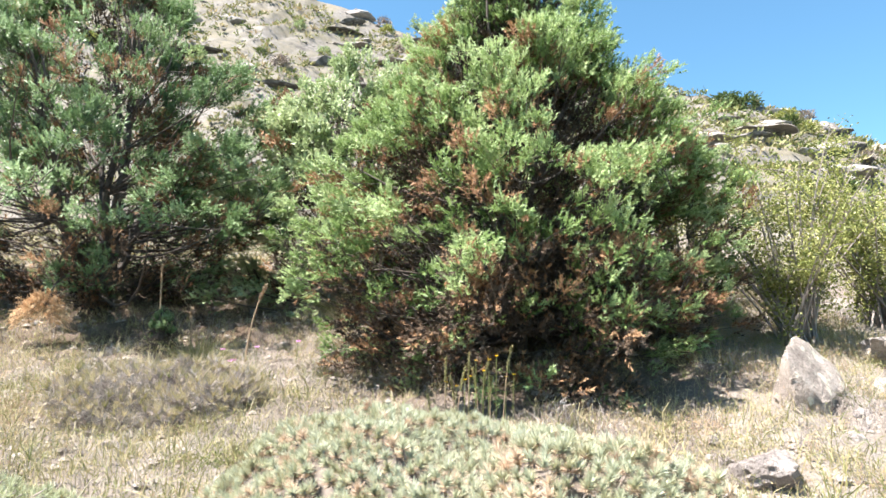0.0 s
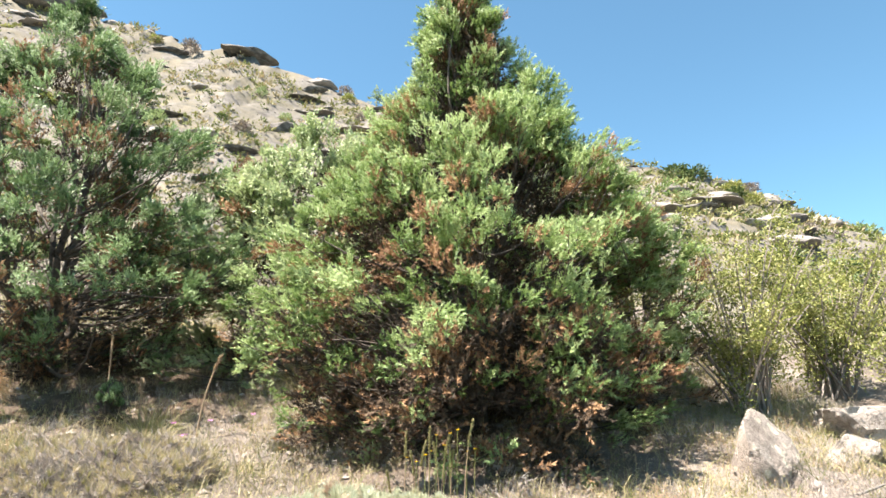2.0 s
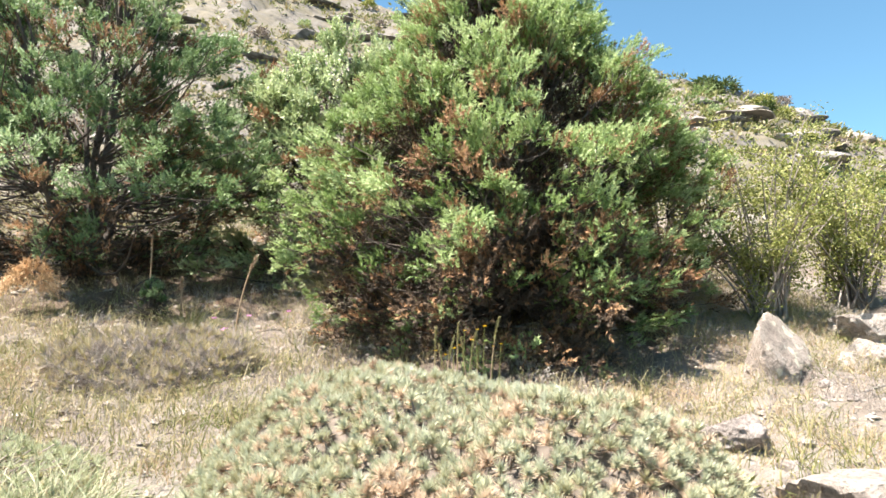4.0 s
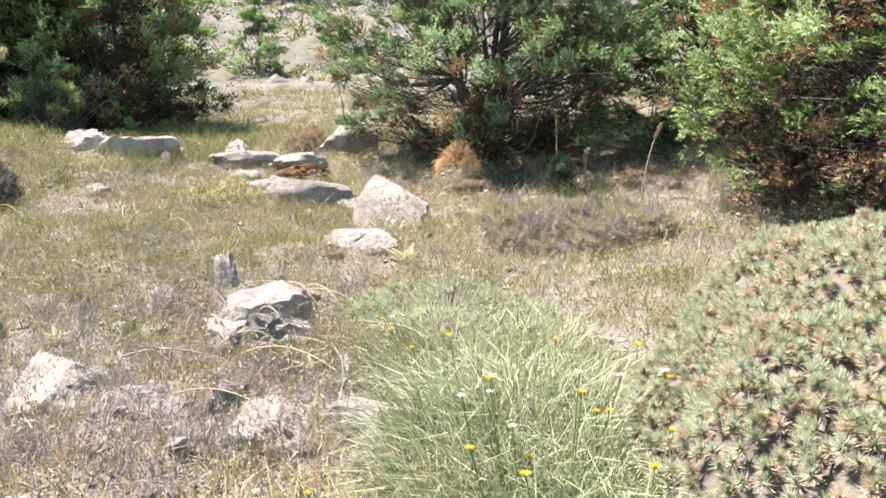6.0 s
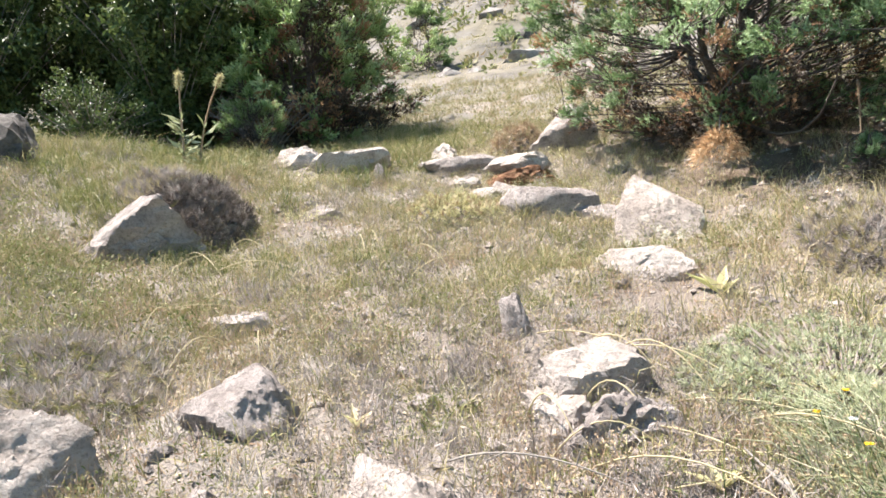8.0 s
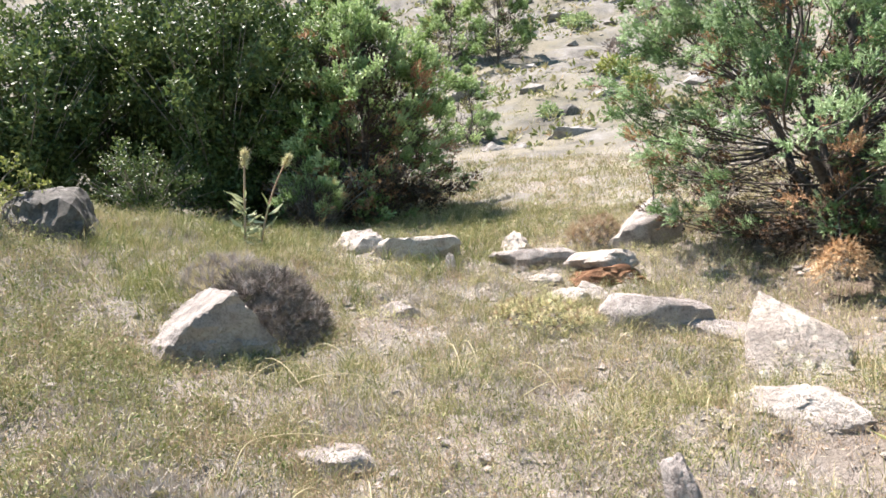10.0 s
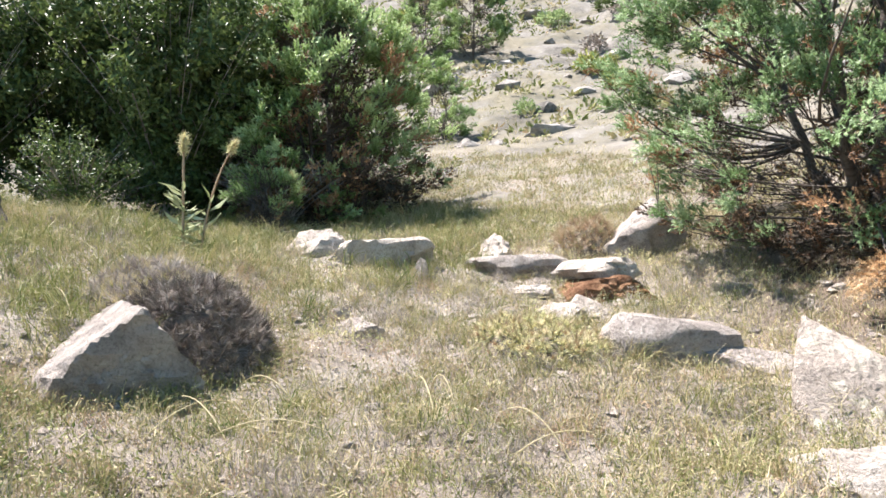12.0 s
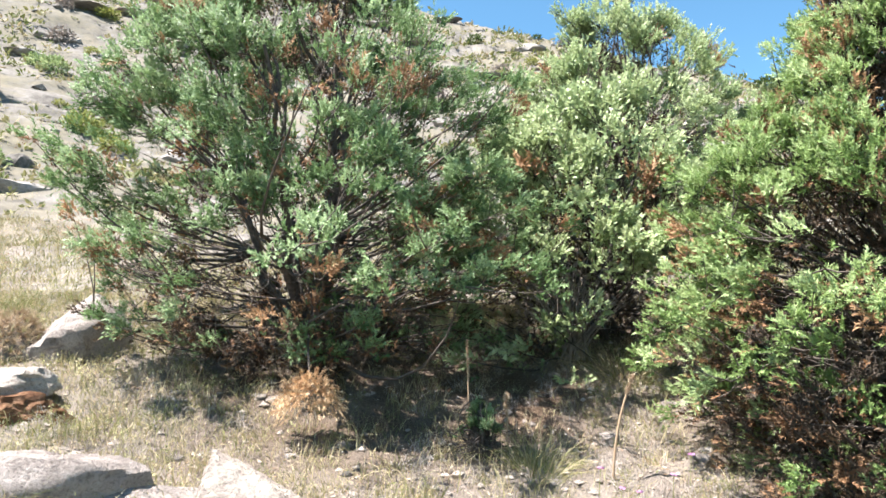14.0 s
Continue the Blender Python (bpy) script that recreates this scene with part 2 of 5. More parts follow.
def ground_material():
    """Dry beige soil with grit near the path; grey rock and straw-coloured turf on the hill."""
    m, t, bsdf = nodes_of("dry_soil")
    coarse, mid, fine = noise_node(t, 0.9, 5, 0.6), noise_node(t, 9, 6, 0.65), noise_node(t, 75, 4, 0.7)
    soil = ramp(t, coarse, [(0.3, (0.24, 0.202, 0.173)), (0.5, (0.31, 0.27, 0.238)), (0.7, (0.38, 0.347, 0.318))])
    soil = blend(t, 0.5, soil, ramp(t, mid, [(0.3, (0.55, 0.5, 0.44)), (0.6, (1, 1, 1))]), "MULTIPLY")
    soil = blend(t, 0.5, soil, ramp(t, fine, [(0.3, (0.5, 0.47, 0.43)), (0.55, (1, 0.98, 0.95))]), "MULTIPLY")
    r1, r2, r3 = noise_node(t, 0.3, 10, 0.78), noise_node(t, 0.8, 11, 0.8), noise_node(t, 0.6, 11, 0.82)
    rock = ramp(t, r2, [(0.36, (0.05, 0.045, 0.041)), (0.47, (0.125, 0.114, 0.104)), (0.62, (0.205, 0.19, 0.176))])
    turf = ramp(t, r3, [(0.4, (0.05, 0.052, 0.028)), (0.47, (0.118, 0.106, 0.075)), (0.62, (0.18, 0.158, 0.124))])
    hill = blend(t, ramp(t, r1, [(0.43, (0, 0, 0)), (0.57, (1, 1, 1))]), rock, turf)
    a = t.nodes.new("ShaderNodeAttribute")
    a.attribute_name = "tone"
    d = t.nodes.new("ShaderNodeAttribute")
    d.attribute_name = "duff_shade"
    # dark needle litter; its depth of colour also stands for the crowns' shade
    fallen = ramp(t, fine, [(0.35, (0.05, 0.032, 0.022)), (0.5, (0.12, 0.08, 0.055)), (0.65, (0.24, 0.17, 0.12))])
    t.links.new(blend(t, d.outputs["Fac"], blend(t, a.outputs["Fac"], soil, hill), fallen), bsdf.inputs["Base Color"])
    bsdf.inputs["Roughness"].default_value = 0.95
    bsdf.inputs["Specular IOR Level"].default_value = 0.15
    h = blend(t, a.outputs["Fac"], blend(t, 0.5, mid, fine), blend(t, 0.5, r2, r3))
    bump(t, bsdf, h, 0.8, 0.12)
    return m


SOIL = ground_material()
BARK = bark_material("juniper_bark", (0.035, 0.027, 0.022), (0.12, 0.097, 0.082))
DEADWOOD = bark_material("dead_wood", (0.12, 0.105, 0.09), (0.3, 0.27, 0.24))
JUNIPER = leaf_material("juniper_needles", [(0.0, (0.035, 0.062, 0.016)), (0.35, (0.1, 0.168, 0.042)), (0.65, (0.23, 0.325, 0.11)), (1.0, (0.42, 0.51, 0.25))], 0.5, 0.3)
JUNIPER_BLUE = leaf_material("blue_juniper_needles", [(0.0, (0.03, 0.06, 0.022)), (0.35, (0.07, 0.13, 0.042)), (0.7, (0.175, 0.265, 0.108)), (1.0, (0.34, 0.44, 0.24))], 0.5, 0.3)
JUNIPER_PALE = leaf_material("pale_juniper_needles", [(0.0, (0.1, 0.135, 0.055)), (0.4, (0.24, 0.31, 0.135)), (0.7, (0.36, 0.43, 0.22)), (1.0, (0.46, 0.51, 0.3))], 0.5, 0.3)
WITHERED = leaf_material("withered_needles", [(0.0, (0.09, 0.05, 0.028)), (0.5, (0.22, 0.115, 0.06)), (1.0, (0.4, 0.24, 0.13))], 0.75, 0.15)
# dead brown twigs, coloured near black to hold the crown's inner shade
DEAD_SHADED = leaf_material("dead_shaded_twigs", [(0.0, (0.025, 0.02, 0.015)), (0.7, (0.07, 0.05, 0.036)), (1.0, (0.13, 0.085, 0.055))], 0.85, 0.05)
ORANGE_DRY = leaf_material("orange_dry_needles", [(0.0, (0.33, 0.18, 0.09)), (0.5, (0.53, 0.35, 0.2)), (1.0, (0.66, 0.5, 0.33))], 0.75, 0.2)
BROADLEAF = leaf_material("yellow_green_leaves", [(0.0, (0.09, 0.11, 0.025)), (0.5, (0.24, 0.26, 0.07)), (1.0, (0.42, 0.41, 0.16))], 0.5, 0.3)
DARKLEAF = leaf_material("dark_green_leaves", [(0.0, (0.026, 0.046, 0.013)), (0.5, (0.07, 0.105, 0.03)), (1.0, (0.17, 0.21, 0.07))], 0.5, 0.25)
CUSHION = leaf_material("grey_green_leaflets", [(0.0, (0.27, 0.225, 0.12)), (0.35, (0.38, 0.36, 0.215)), (0.7, (0.44, 0.455, 0.32)), (1.0, (0.52, 0.535, 0.41))], 0.6, 0.2)
CUSHION_DRY = leaf_material("dry_cushion_leaves", [(0.0, (0.3, 0.2, 0.135)), (0.5, (0.53, 0.4, 0.29)), (1.0, (0.66, 0.55, 0.42))], 0.75, 0.2)
GRASS = leaf_material("dry_grass", [(0.0, (0.09, 0.13, 0.03)), (0.3, (0.18, 0.19, 0.065)), (0.6, (0.33, 0.29, 0.14)), (1.0, (0.5, 0.42, 0.27))], 0.6, 0.25)
TUSSOCK = leaf_material("blue_green_grass", [(0.0, (0.12, 0.15, 0.06)), (0.4, (0.24, 0.28, 0.15)), (0.7, (0.38, 0.4, 0.26)), (1.0, (0.58, 0.53, 0.38))], 0.5, 0.25)
WEED = leaf_material("weed_leaves", [(0.0, (0.1, 0.13, 0.035)), (0.35, (0.23, 0.235, 0.09)), (0.65, (0.34, 0.295, 0.165)), (1.0, (0.39, 0.275, 0.185))], 0.65, 0.2)
THORN = leaf_material("grey_thorn_twigs", [(0.0, (0.13, 0.105, 0.095)), (0.5, (0.29, 0.245, 0.22)), (1.0, (0.45, 0.4, 0.36))], 0.85, 0.05)
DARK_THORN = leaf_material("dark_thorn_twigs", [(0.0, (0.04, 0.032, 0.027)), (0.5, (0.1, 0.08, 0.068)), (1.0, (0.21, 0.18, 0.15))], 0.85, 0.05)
LITTER = leaf_material("dry_litter", [(0.0, (0.15, 0.09, 0.055)), (0.4, (0.32, 0.22, 0.14)), (0.75, (0.48, 0.38, 0.27)), (1.0, (0.62, 0.55, 0.44))], 0.8, 0.1)
PETAL = leaf_material("flower_petals", [(0.0, (0.75, 0.45, 0.01)), (0.25, (0.8, 0.58, 0.03)), (0.5, (0.78, 0.74, 0.62)), (0.75, (0.8, 0.8, 0.76)), (1.0, (0.62, 0.3, 0.55))], 0.6, 0.2)
SOFT_GREEN = leaf_material("soft_green_leaves", [(0.0, (0.19, 0.22, 0.1)), (0.5, (0.36, 0.385, 0.23)), (1.0, (0.5, 0.52, 0.36))], 0.6, 0.3)
PALE_LEAF = leaf_material("pale_yellow_leaves", [(0.0, (0.4, 0.4, 0.17)), (0.5, (0.56, 0.52, 0.3)), (1.0, (0.64, 0.54, 0.38))], 0.6, 0.25)
LIMESTONE = stone_material("grey_limestone", (0.17, 0.145, 0.132), (0.335, 0.29, 0.268), (0.46, 0.41, 0.38))
PALE_STONE = stone_material("pale_limestone", (0.22, 0.188, 0.166), (0.42, 0.364, 0.326), (0.54, 0.482, 0.436), 5.0)
LICHEN_STONE = stone_material("lichen_limestone", (0.22, 0.185, 0.163), (0.36, 0.306, 0.27), (0.45, 0.397, 0.352), 5.0, (0.56, 0.52, 0.43), 11.0, 0.42)
RUST_STONE = stone_material("rust_stained_stone", (0.08, 0.035, 0.02), (0.2, 0.1, 0.055), (0.34, 0.2, 0.12), 7.0)
DARK_STONE = stone_material("dark_basalt", (0.05, 0.045, 0.041), (0.13, 0.118, 0.108), (0.26, 0.238, 0.222), 5.0)
HILL_STONE = stone_material("hill_limestone", (0.1, 0.09, 0.083), (0.24, 0.217, 0.2), (0.36, 0.33, 0.305), 1.2)

# ---- the ground, one sheet out to the horizon ----
def graded(lo, hi, step, growth, reach):
    mid = list(np.arange(lo, hi + step / 2, step))
    for sign, edge in ((-1, lo), (1, hi)):
        s, d, out = step, 0.0, []
        while d < reach:
            s *= growth if d < 110 else 1.35
            d += s
            out.append(edge + sign * d)
        mid = out[::-1] + mid if sign < 0 else mid + out
    return np.array(mid)


def build_ground():
    xs, ys = graded(-9.5, 3.2, 0.095, 1.03, 1500), graded(0.6, 8.6, 0.095, 1.03, 1500)
    gx, gy = np.meshgrid(xs, ys, indexing="ij")
    x, y = gx.ravel(), gy.ravel()
    z = ground_z(x, y)
    r = np.hypot(x + 2, y - 2)
    p = np.stack([x, y, 0 * x], 1)
    tone = np.clip((r - 8.5) / 7 + 2.2 * fbm(p * 0.6, 3), 0, 1)
    i, j = np.meshgrid(np.arange(len(xs) - 1), np.arange(len(ys) - 1), indexing="ij")
    n = len(ys)
    q = np.stack([i * n + j, (i + 1) * n + j, (i + 1) * n + j + 1, i * n + j + 1], -1).reshape(-1, 4)
    me = fast_mesh("ground", np.stack([x, y, z], 1), q, [SOIL], None, tone, True)
    me.attributes.new("duff_shade", "FLOAT", "POINT").data.foreach_set("value", duff_shade(x, y).astype(np.float32))
    return tagged(new("ground", me), "dry stony hillside of beige soil rising to a rocky ridge", "ground", "", "structure")


build_ground()


# ---- rocks ----
def rock_mesh(name, size, mat, seed, planes=12, rough=0.1, flat_top=None, sub=4, tilt=(0, 0), bedded=0.1, cuts=()):
    """An angular boulder: a ball cut by random planes, then weathered. Its foot is at z = 0 and reaches below."""
    rng = np.random.default_rng(seed)
    bm = bmesh.new()
    bmesh.ops.create_icosphere(bm, subdivisions=sub, radius=1)
    v = np.array([q.co[:] for q in bm.verts])
    f = np.array([[q.index for q in g.verts] for g in bm.faces])
    bm.free()
    n = unit(rng.normal(size=(planes, 3)) + np.array((0, 0, 0.35)))
    dist = rng.uniform(0.48, 0.82, planes)
    if flat_top:
        n[0], dist[0] = unit(np.array((tilt[0], tilt[1], 1.0))), flat_top
    if cuts:
        n[1:1 + len(cuts)], dist[1:1 + len(cuts)] = unit(np.array([q[:3] for q in cuts], float)), [q[3] for q in cuts]
    dots = v @ n.T
    reach = np.where(dots > 0.05, dist / np.maximum(dots, 0.05), 9)
    v = v * np.minimum(1.0, reach.min(1))[:, None] * 1.22
    crag = np.abs(fbm(v * 2.6 + seed * 1.7, 3)) * 2
    chip = np.round(fbm(v * 3.4 + seed * 2.3, 2) * 7) / 7
    v = v + unit(v) * (rough * (1.2 * fbm(v * 1.5 + seed, 3) - 0.6 * crag + 0.5 * chip + 1.3 * fbm(v * 6.5 + seed, 3) + 1.3 * fbm(v * 15 + seed, 2)))[:, None]
    v[:, :2] *= (1 + bedded * (np.abs((v[:, 2] * 3.2 + 1.5 * fbm(v * 1.2 + seed, 2)) % 1 - 0.5) - 0.25))[:, None]
    v = v * (np.array(size) / 2)
    v[:, 2] += size[2] * 0.01
    me = fast_mesh(name, v, f, [mat], None, None, True)
    me.set_sharp_from_angle(angle=radians(32))
    return me


def boulder(at, size, mat, seed, label, yaw=0.0, name="boulder", rx=0.0, ry=0.0, sink=0.0, group="", **kw):
    ob = new(name, rock_mesh(name, size, mat, seed, **kw))
    ob.matrix_world = pose(at[0], at[1], gz(at[0], at[1]) - sink, rx, ry, yaw)
    return tagged(ob, label, "rock", group)


boulder((-3.55, 4.95), (0.52, 0.84, 0.46), LICHEN_STONE, 6, "leaning pale boulder mottled with cream lichen rosettes", 28, rx=58, sink=-0.04, planes=6, rough=0.06, flat_top=0.5, sub=5)
boulder((-3.28, 4.16), (0.6, 0.36, 0.26), PALE_STONE, 8, "low flat pale slab lying on bare soil", 8, flat_top=0.55, rough=0.08)
boulder((-6.98, 2.72), (1.42, 1.0, 0.96), LIMESTONE, 21, "wedge-shaped grey boulder with a shaded undercut face", 0, planes=8, rough=0.055, sub=5, cuts=((-0.2, -0.6, 0.75, 0.36), (0.86, -0.45, -0.2, 0.5), (0.2, -0.95, -0.1, 0.66)))
boulder((-3.88, 1.72), (0.56, 0.52, 0.58), LIMESTONE, 38, "rounded grey boulder half sunk in dry weeds", 20, rough=0.05, planes=26, sub=5, cuts=((-0.1, -0.4, 0.9, 0.44), (0.2, -0.85, 0.5, 0.6)))
boulder((-3.05, 1.66), (0.46, 0.4, 0.42), PALE_STONE, 12, "cracked pinkish pale rock in dry weeds", -15, rough=0.07, planes=9, sub=5, sink=0.06, cuts=((0.1, -0.5, 0.8, 0.45),))
boulder((-3.15, 1.12), (0.44, 0.36, 0.34), LIMESTONE, 44, "broken grey rock with sharp edges", 30, rough=0.14, sink=0.02, flat_top=0.5, tilt=(0.1, -0.5))
boulder((-2.85, 0.98), (0.26, 0.22, 0.24), LIMESTONE, 45, "small broken grey rock beside dry twigs", 70, rough=0.14)
boulder((-2.9, 2.66), (0.46, 0.36, 0.44), PALE_STONE, 17, "pale jagged rock at the top of a crumbling outcrop", 10, rough=0.13, flat_top=0.5, tilt=(0.1, -0.4))
boulder((-2.6, 2.42), (0.4, 0.28, 0.36), LIMESTONE, 18, "grey jagged rock with a dark hollow beneath", 50, rough=0.2)
boulder((-2.92, 2.42), (0.34, 0.24, 0.34), PALE_STONE, 19, "pale thin-bedded rock of a crumbling outcrop", -20, rough=0.2, flat_top=0.5)
boulder((-3.45, 2.98), (0.17, 0.12, 0.42), LIMESTONE, 26, "small tooth-shaped standing stone", 15, rough=0.1)
boulder((-4.55, 5.12), (0.72, 0.4, 0.56), LIMESTONE, 33, "grey slab tilted over a dark gap", 20, ry=8, sink=-0.04, flat_top=0.6, rough=0.07)
boulder((-4.2, 5.24), (0.6, 0.26, 0.24), LIMESTONE, 34, "long low grey ledge stone", 12, flat_top=0.6, rough=0.08)
boulder((-5.62, 6.3), (0.8, 0.5, 0.42), PALE_STONE, 36, "flat pale capstone resting on rusty rock", 6, flat_top=0.45, rough=0.07, sink=-0.13)
boulder((-5.5, 6.08), (0.84, 0.4, 0.42), RUST_STONE, 37, "rust-brown stained rock under a capstone", 4, rough=0.16)
boulder((-5.42, 5.68), (0.4, 0.3, 0.3), PALE_STONE, 38, "smooth pale stone in front of an outcrop", -10, rough=0.06)
boulder((-6.05, 5.8), (0.46, 0.3, 0.2), PALE_STONE, 39, "small flat pale stone in weeds", 30, flat_top=0.5, rough=0.08)
boulder((-5.62, 7.2), (0.78, 0.6, 0.84), LIMESTONE, 41, "rounded grey boulder beside a juniper", 12, rx=-8, rough=0.07, planes=12)
boulder((-6.5, 6.35), (0.9, 0.5, 0.36), LIMESTONE, 91, "low grey bedded slab beside a capstone", 18, flat_top=0.5, rough=0.07)
boulder((-6.15, 7.0), (0.6, 0.4, 0.34), PALE_STONE, 92, "pale blocky rock bedded in the slope", -12, flat_top=0.55, rough=0.08)
boulder((-5.55, 5.55), (0.5, 0.36, 0.3), PALE_STONE, 93, "small pale rock below a capstone", 35, flat_top=0.55, rough=0.08)
boulder((-7.75, 5.6), (1.25, 0.6, 0.68), PALE_STONE, 51, "broad pale layered outcrop among weeds", 14, flat_top=0.5, rough=0.12)
boulder((-8.3, 5.5), (0.75, 0.5, 0.6), PALE_STONE, 55, "pale bedded end of a layered outcrop", 20, flat_top=0.5, rough=0.12)
boulder((-7.9, 6.3), (0.5, 0.36, 0.36), PALE_STONE, 52, "pale weathered rock of an outcrop", 40, rough=0.12)
boulder((-6.95, 6.6), (0.46, 0.36, 0.5), PALE_STONE, 53, "pale weathered rock leaning in the outcrop", -30, rough=0.14)
boulder((-7.0, 5.55), (0.16, 0.12, 0.42), LIMESTONE, 54, "thin upright grey slab", 10, ry=-12, rough=0.06)
boulder((-6.5, 4.32), (0.36, 0.3, 0.28), LIMESTONE, 56, "small grey rock among dry grass", 25, rough=0.14)
boulder((-6.85, 4.45), (0.22, 0.2, 0.16), PALE_STONE, 57, "small pale stone among dry grass", 65, rough=0.12)
boulder((-2.02, 1.76), (0.36, 0.28, 0.34), PALE_STONE, 61, "pale stone bedded in dry litter", -25, rough=0.1, sink=0.03, flat_top=0.5, tilt=(0.2, -0.4))
boulder((-1.68, 1.88), (0.34, 0.3, 0.3), LIMESTONE, 62, "flat grey stone beside a grass tussock", 10, flat_top=0.5, rough=0.08)
boulder((-2.53, 1.68), (0.3, 0.26, 0.34), LIMESTONE, 63, "small grey stone in dry weeds", 50, rough=0.14, sink=0.04, flat_top=0.5, tilt=(0, -0.5))
boulder((-2.32, 1.9), (0.26, 0.22, 0.28), LIMESTONE, 64, "small grey stone in dry weeds", 80, rough=0.16)
boulder((-1.55, 1.72), (0.26, 0.22, 0.38), PALE_STONE, 65, "pale stone at the tussock's edge", 33, rough=0.1, sink=0.04, flat_top=0.6, tilt=(0, -0.6))
boulder((-2.2, 1.02), (0.2, 0.17, 0.18), PALE_STONE, 96, "pale stone half hidden in dry weeds", 15, rough=0.12)
boulder((-4.15, 0.98), (0.5, 0.42, 0.6), PALE_STONE, 67, "whitish pitted boulder in weeds", 30, rough=0.055, planes=12, sub=5)
boulder((-5.0, 2.45), (0.46, 0.32, 0.3), LIMESTONE, 68, "flat grey stone sunk in the soil", 20, flat_top=0.4, rough=0.12)
boulder((-9.7, 2.7), (1.5, 0.9, 1.1), DARK_STONE, 71, "dark sharp-edged boulder on the bank", -40, ry=14, flat_top=0.6, rough=0.1)
boulder((2.1, 4.5), (0.46, 0.42, 0.62), LICHEN_STONE, 73, "angular pale boulder streaked with grey and rust", 25, ry=-14, planes=8, rough=0.08)
boulder((1.42, 3.5), (0.32, 0.26, 0.26), LIMESTONE, 74, "small grey rock beside the juniper's shade", -20, rough=0.12)
boulder((1.6, 2.85), (0.6, 0.4, 0.34), PALE_STONE, 75, "broad pale pinkish rock close to the path", 10, flat_top=0.55, rough=0.08)
boulder((2.85, 4.75), (0.5, 0.4, 0.34), PALE_STONE, 76, "pale rounded rock below leafy shrubs", 40, rough=0.1)
boulder((3.3, 5.3), (0.9, 0.5, 0.5), PALE_STONE, 77, "pale weathered ledge below leafy shrubs", 15, rough=0.12, flat_top=0.5)
boulder((-4.35, 4.85), (0.2, 0.1, 0.1), PALE_STONE, 79, "small whitish stone on bare soil", -25, rough=0.06)
boulder((-2.45, 4.6), (0.16, 0.12, 0.12), PALE_STONE, 80, "small pale stone beside a thorn cushion", 0, rough=0.08)


# ---- junipers ----
def sprays(soup, p, d, length, count, rng, tone, slot, width, face=(0, 0, 1.0)):
    """Tufted twig ends: short stiff needles set all round each axis, their flat side turned to the light."""
    n = len(p)
    s = np.tile(np.linspace(0.0, 1.0, count) ** 0.8, n)
    P, D, L = np.repeat(p, count, 0), np.repeat(d, count, 0), np.repeat(length, count)
    a = perp(D, rng)
    nd = unit(D * (0.5 + 0.6 * s)[:, None] + a * 0.9)
    nl = L * 0.4 * rng.uniform(0.75, 1.2, n * count)
    f = np.repeat(np.broadcast_to(np.asarray(face, float), (n, 3)), count, 0) + a * 0.45 + rng.normal(0, 0.3, (n * count, 3))
    soup.needles(P + D * (s * L)[:, None], nd, nl, width * rng.uniform(0.7, 1.3, n * count), unit(np.cross(nd, f)),
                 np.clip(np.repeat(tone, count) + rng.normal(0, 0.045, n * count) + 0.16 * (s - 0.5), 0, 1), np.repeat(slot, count))


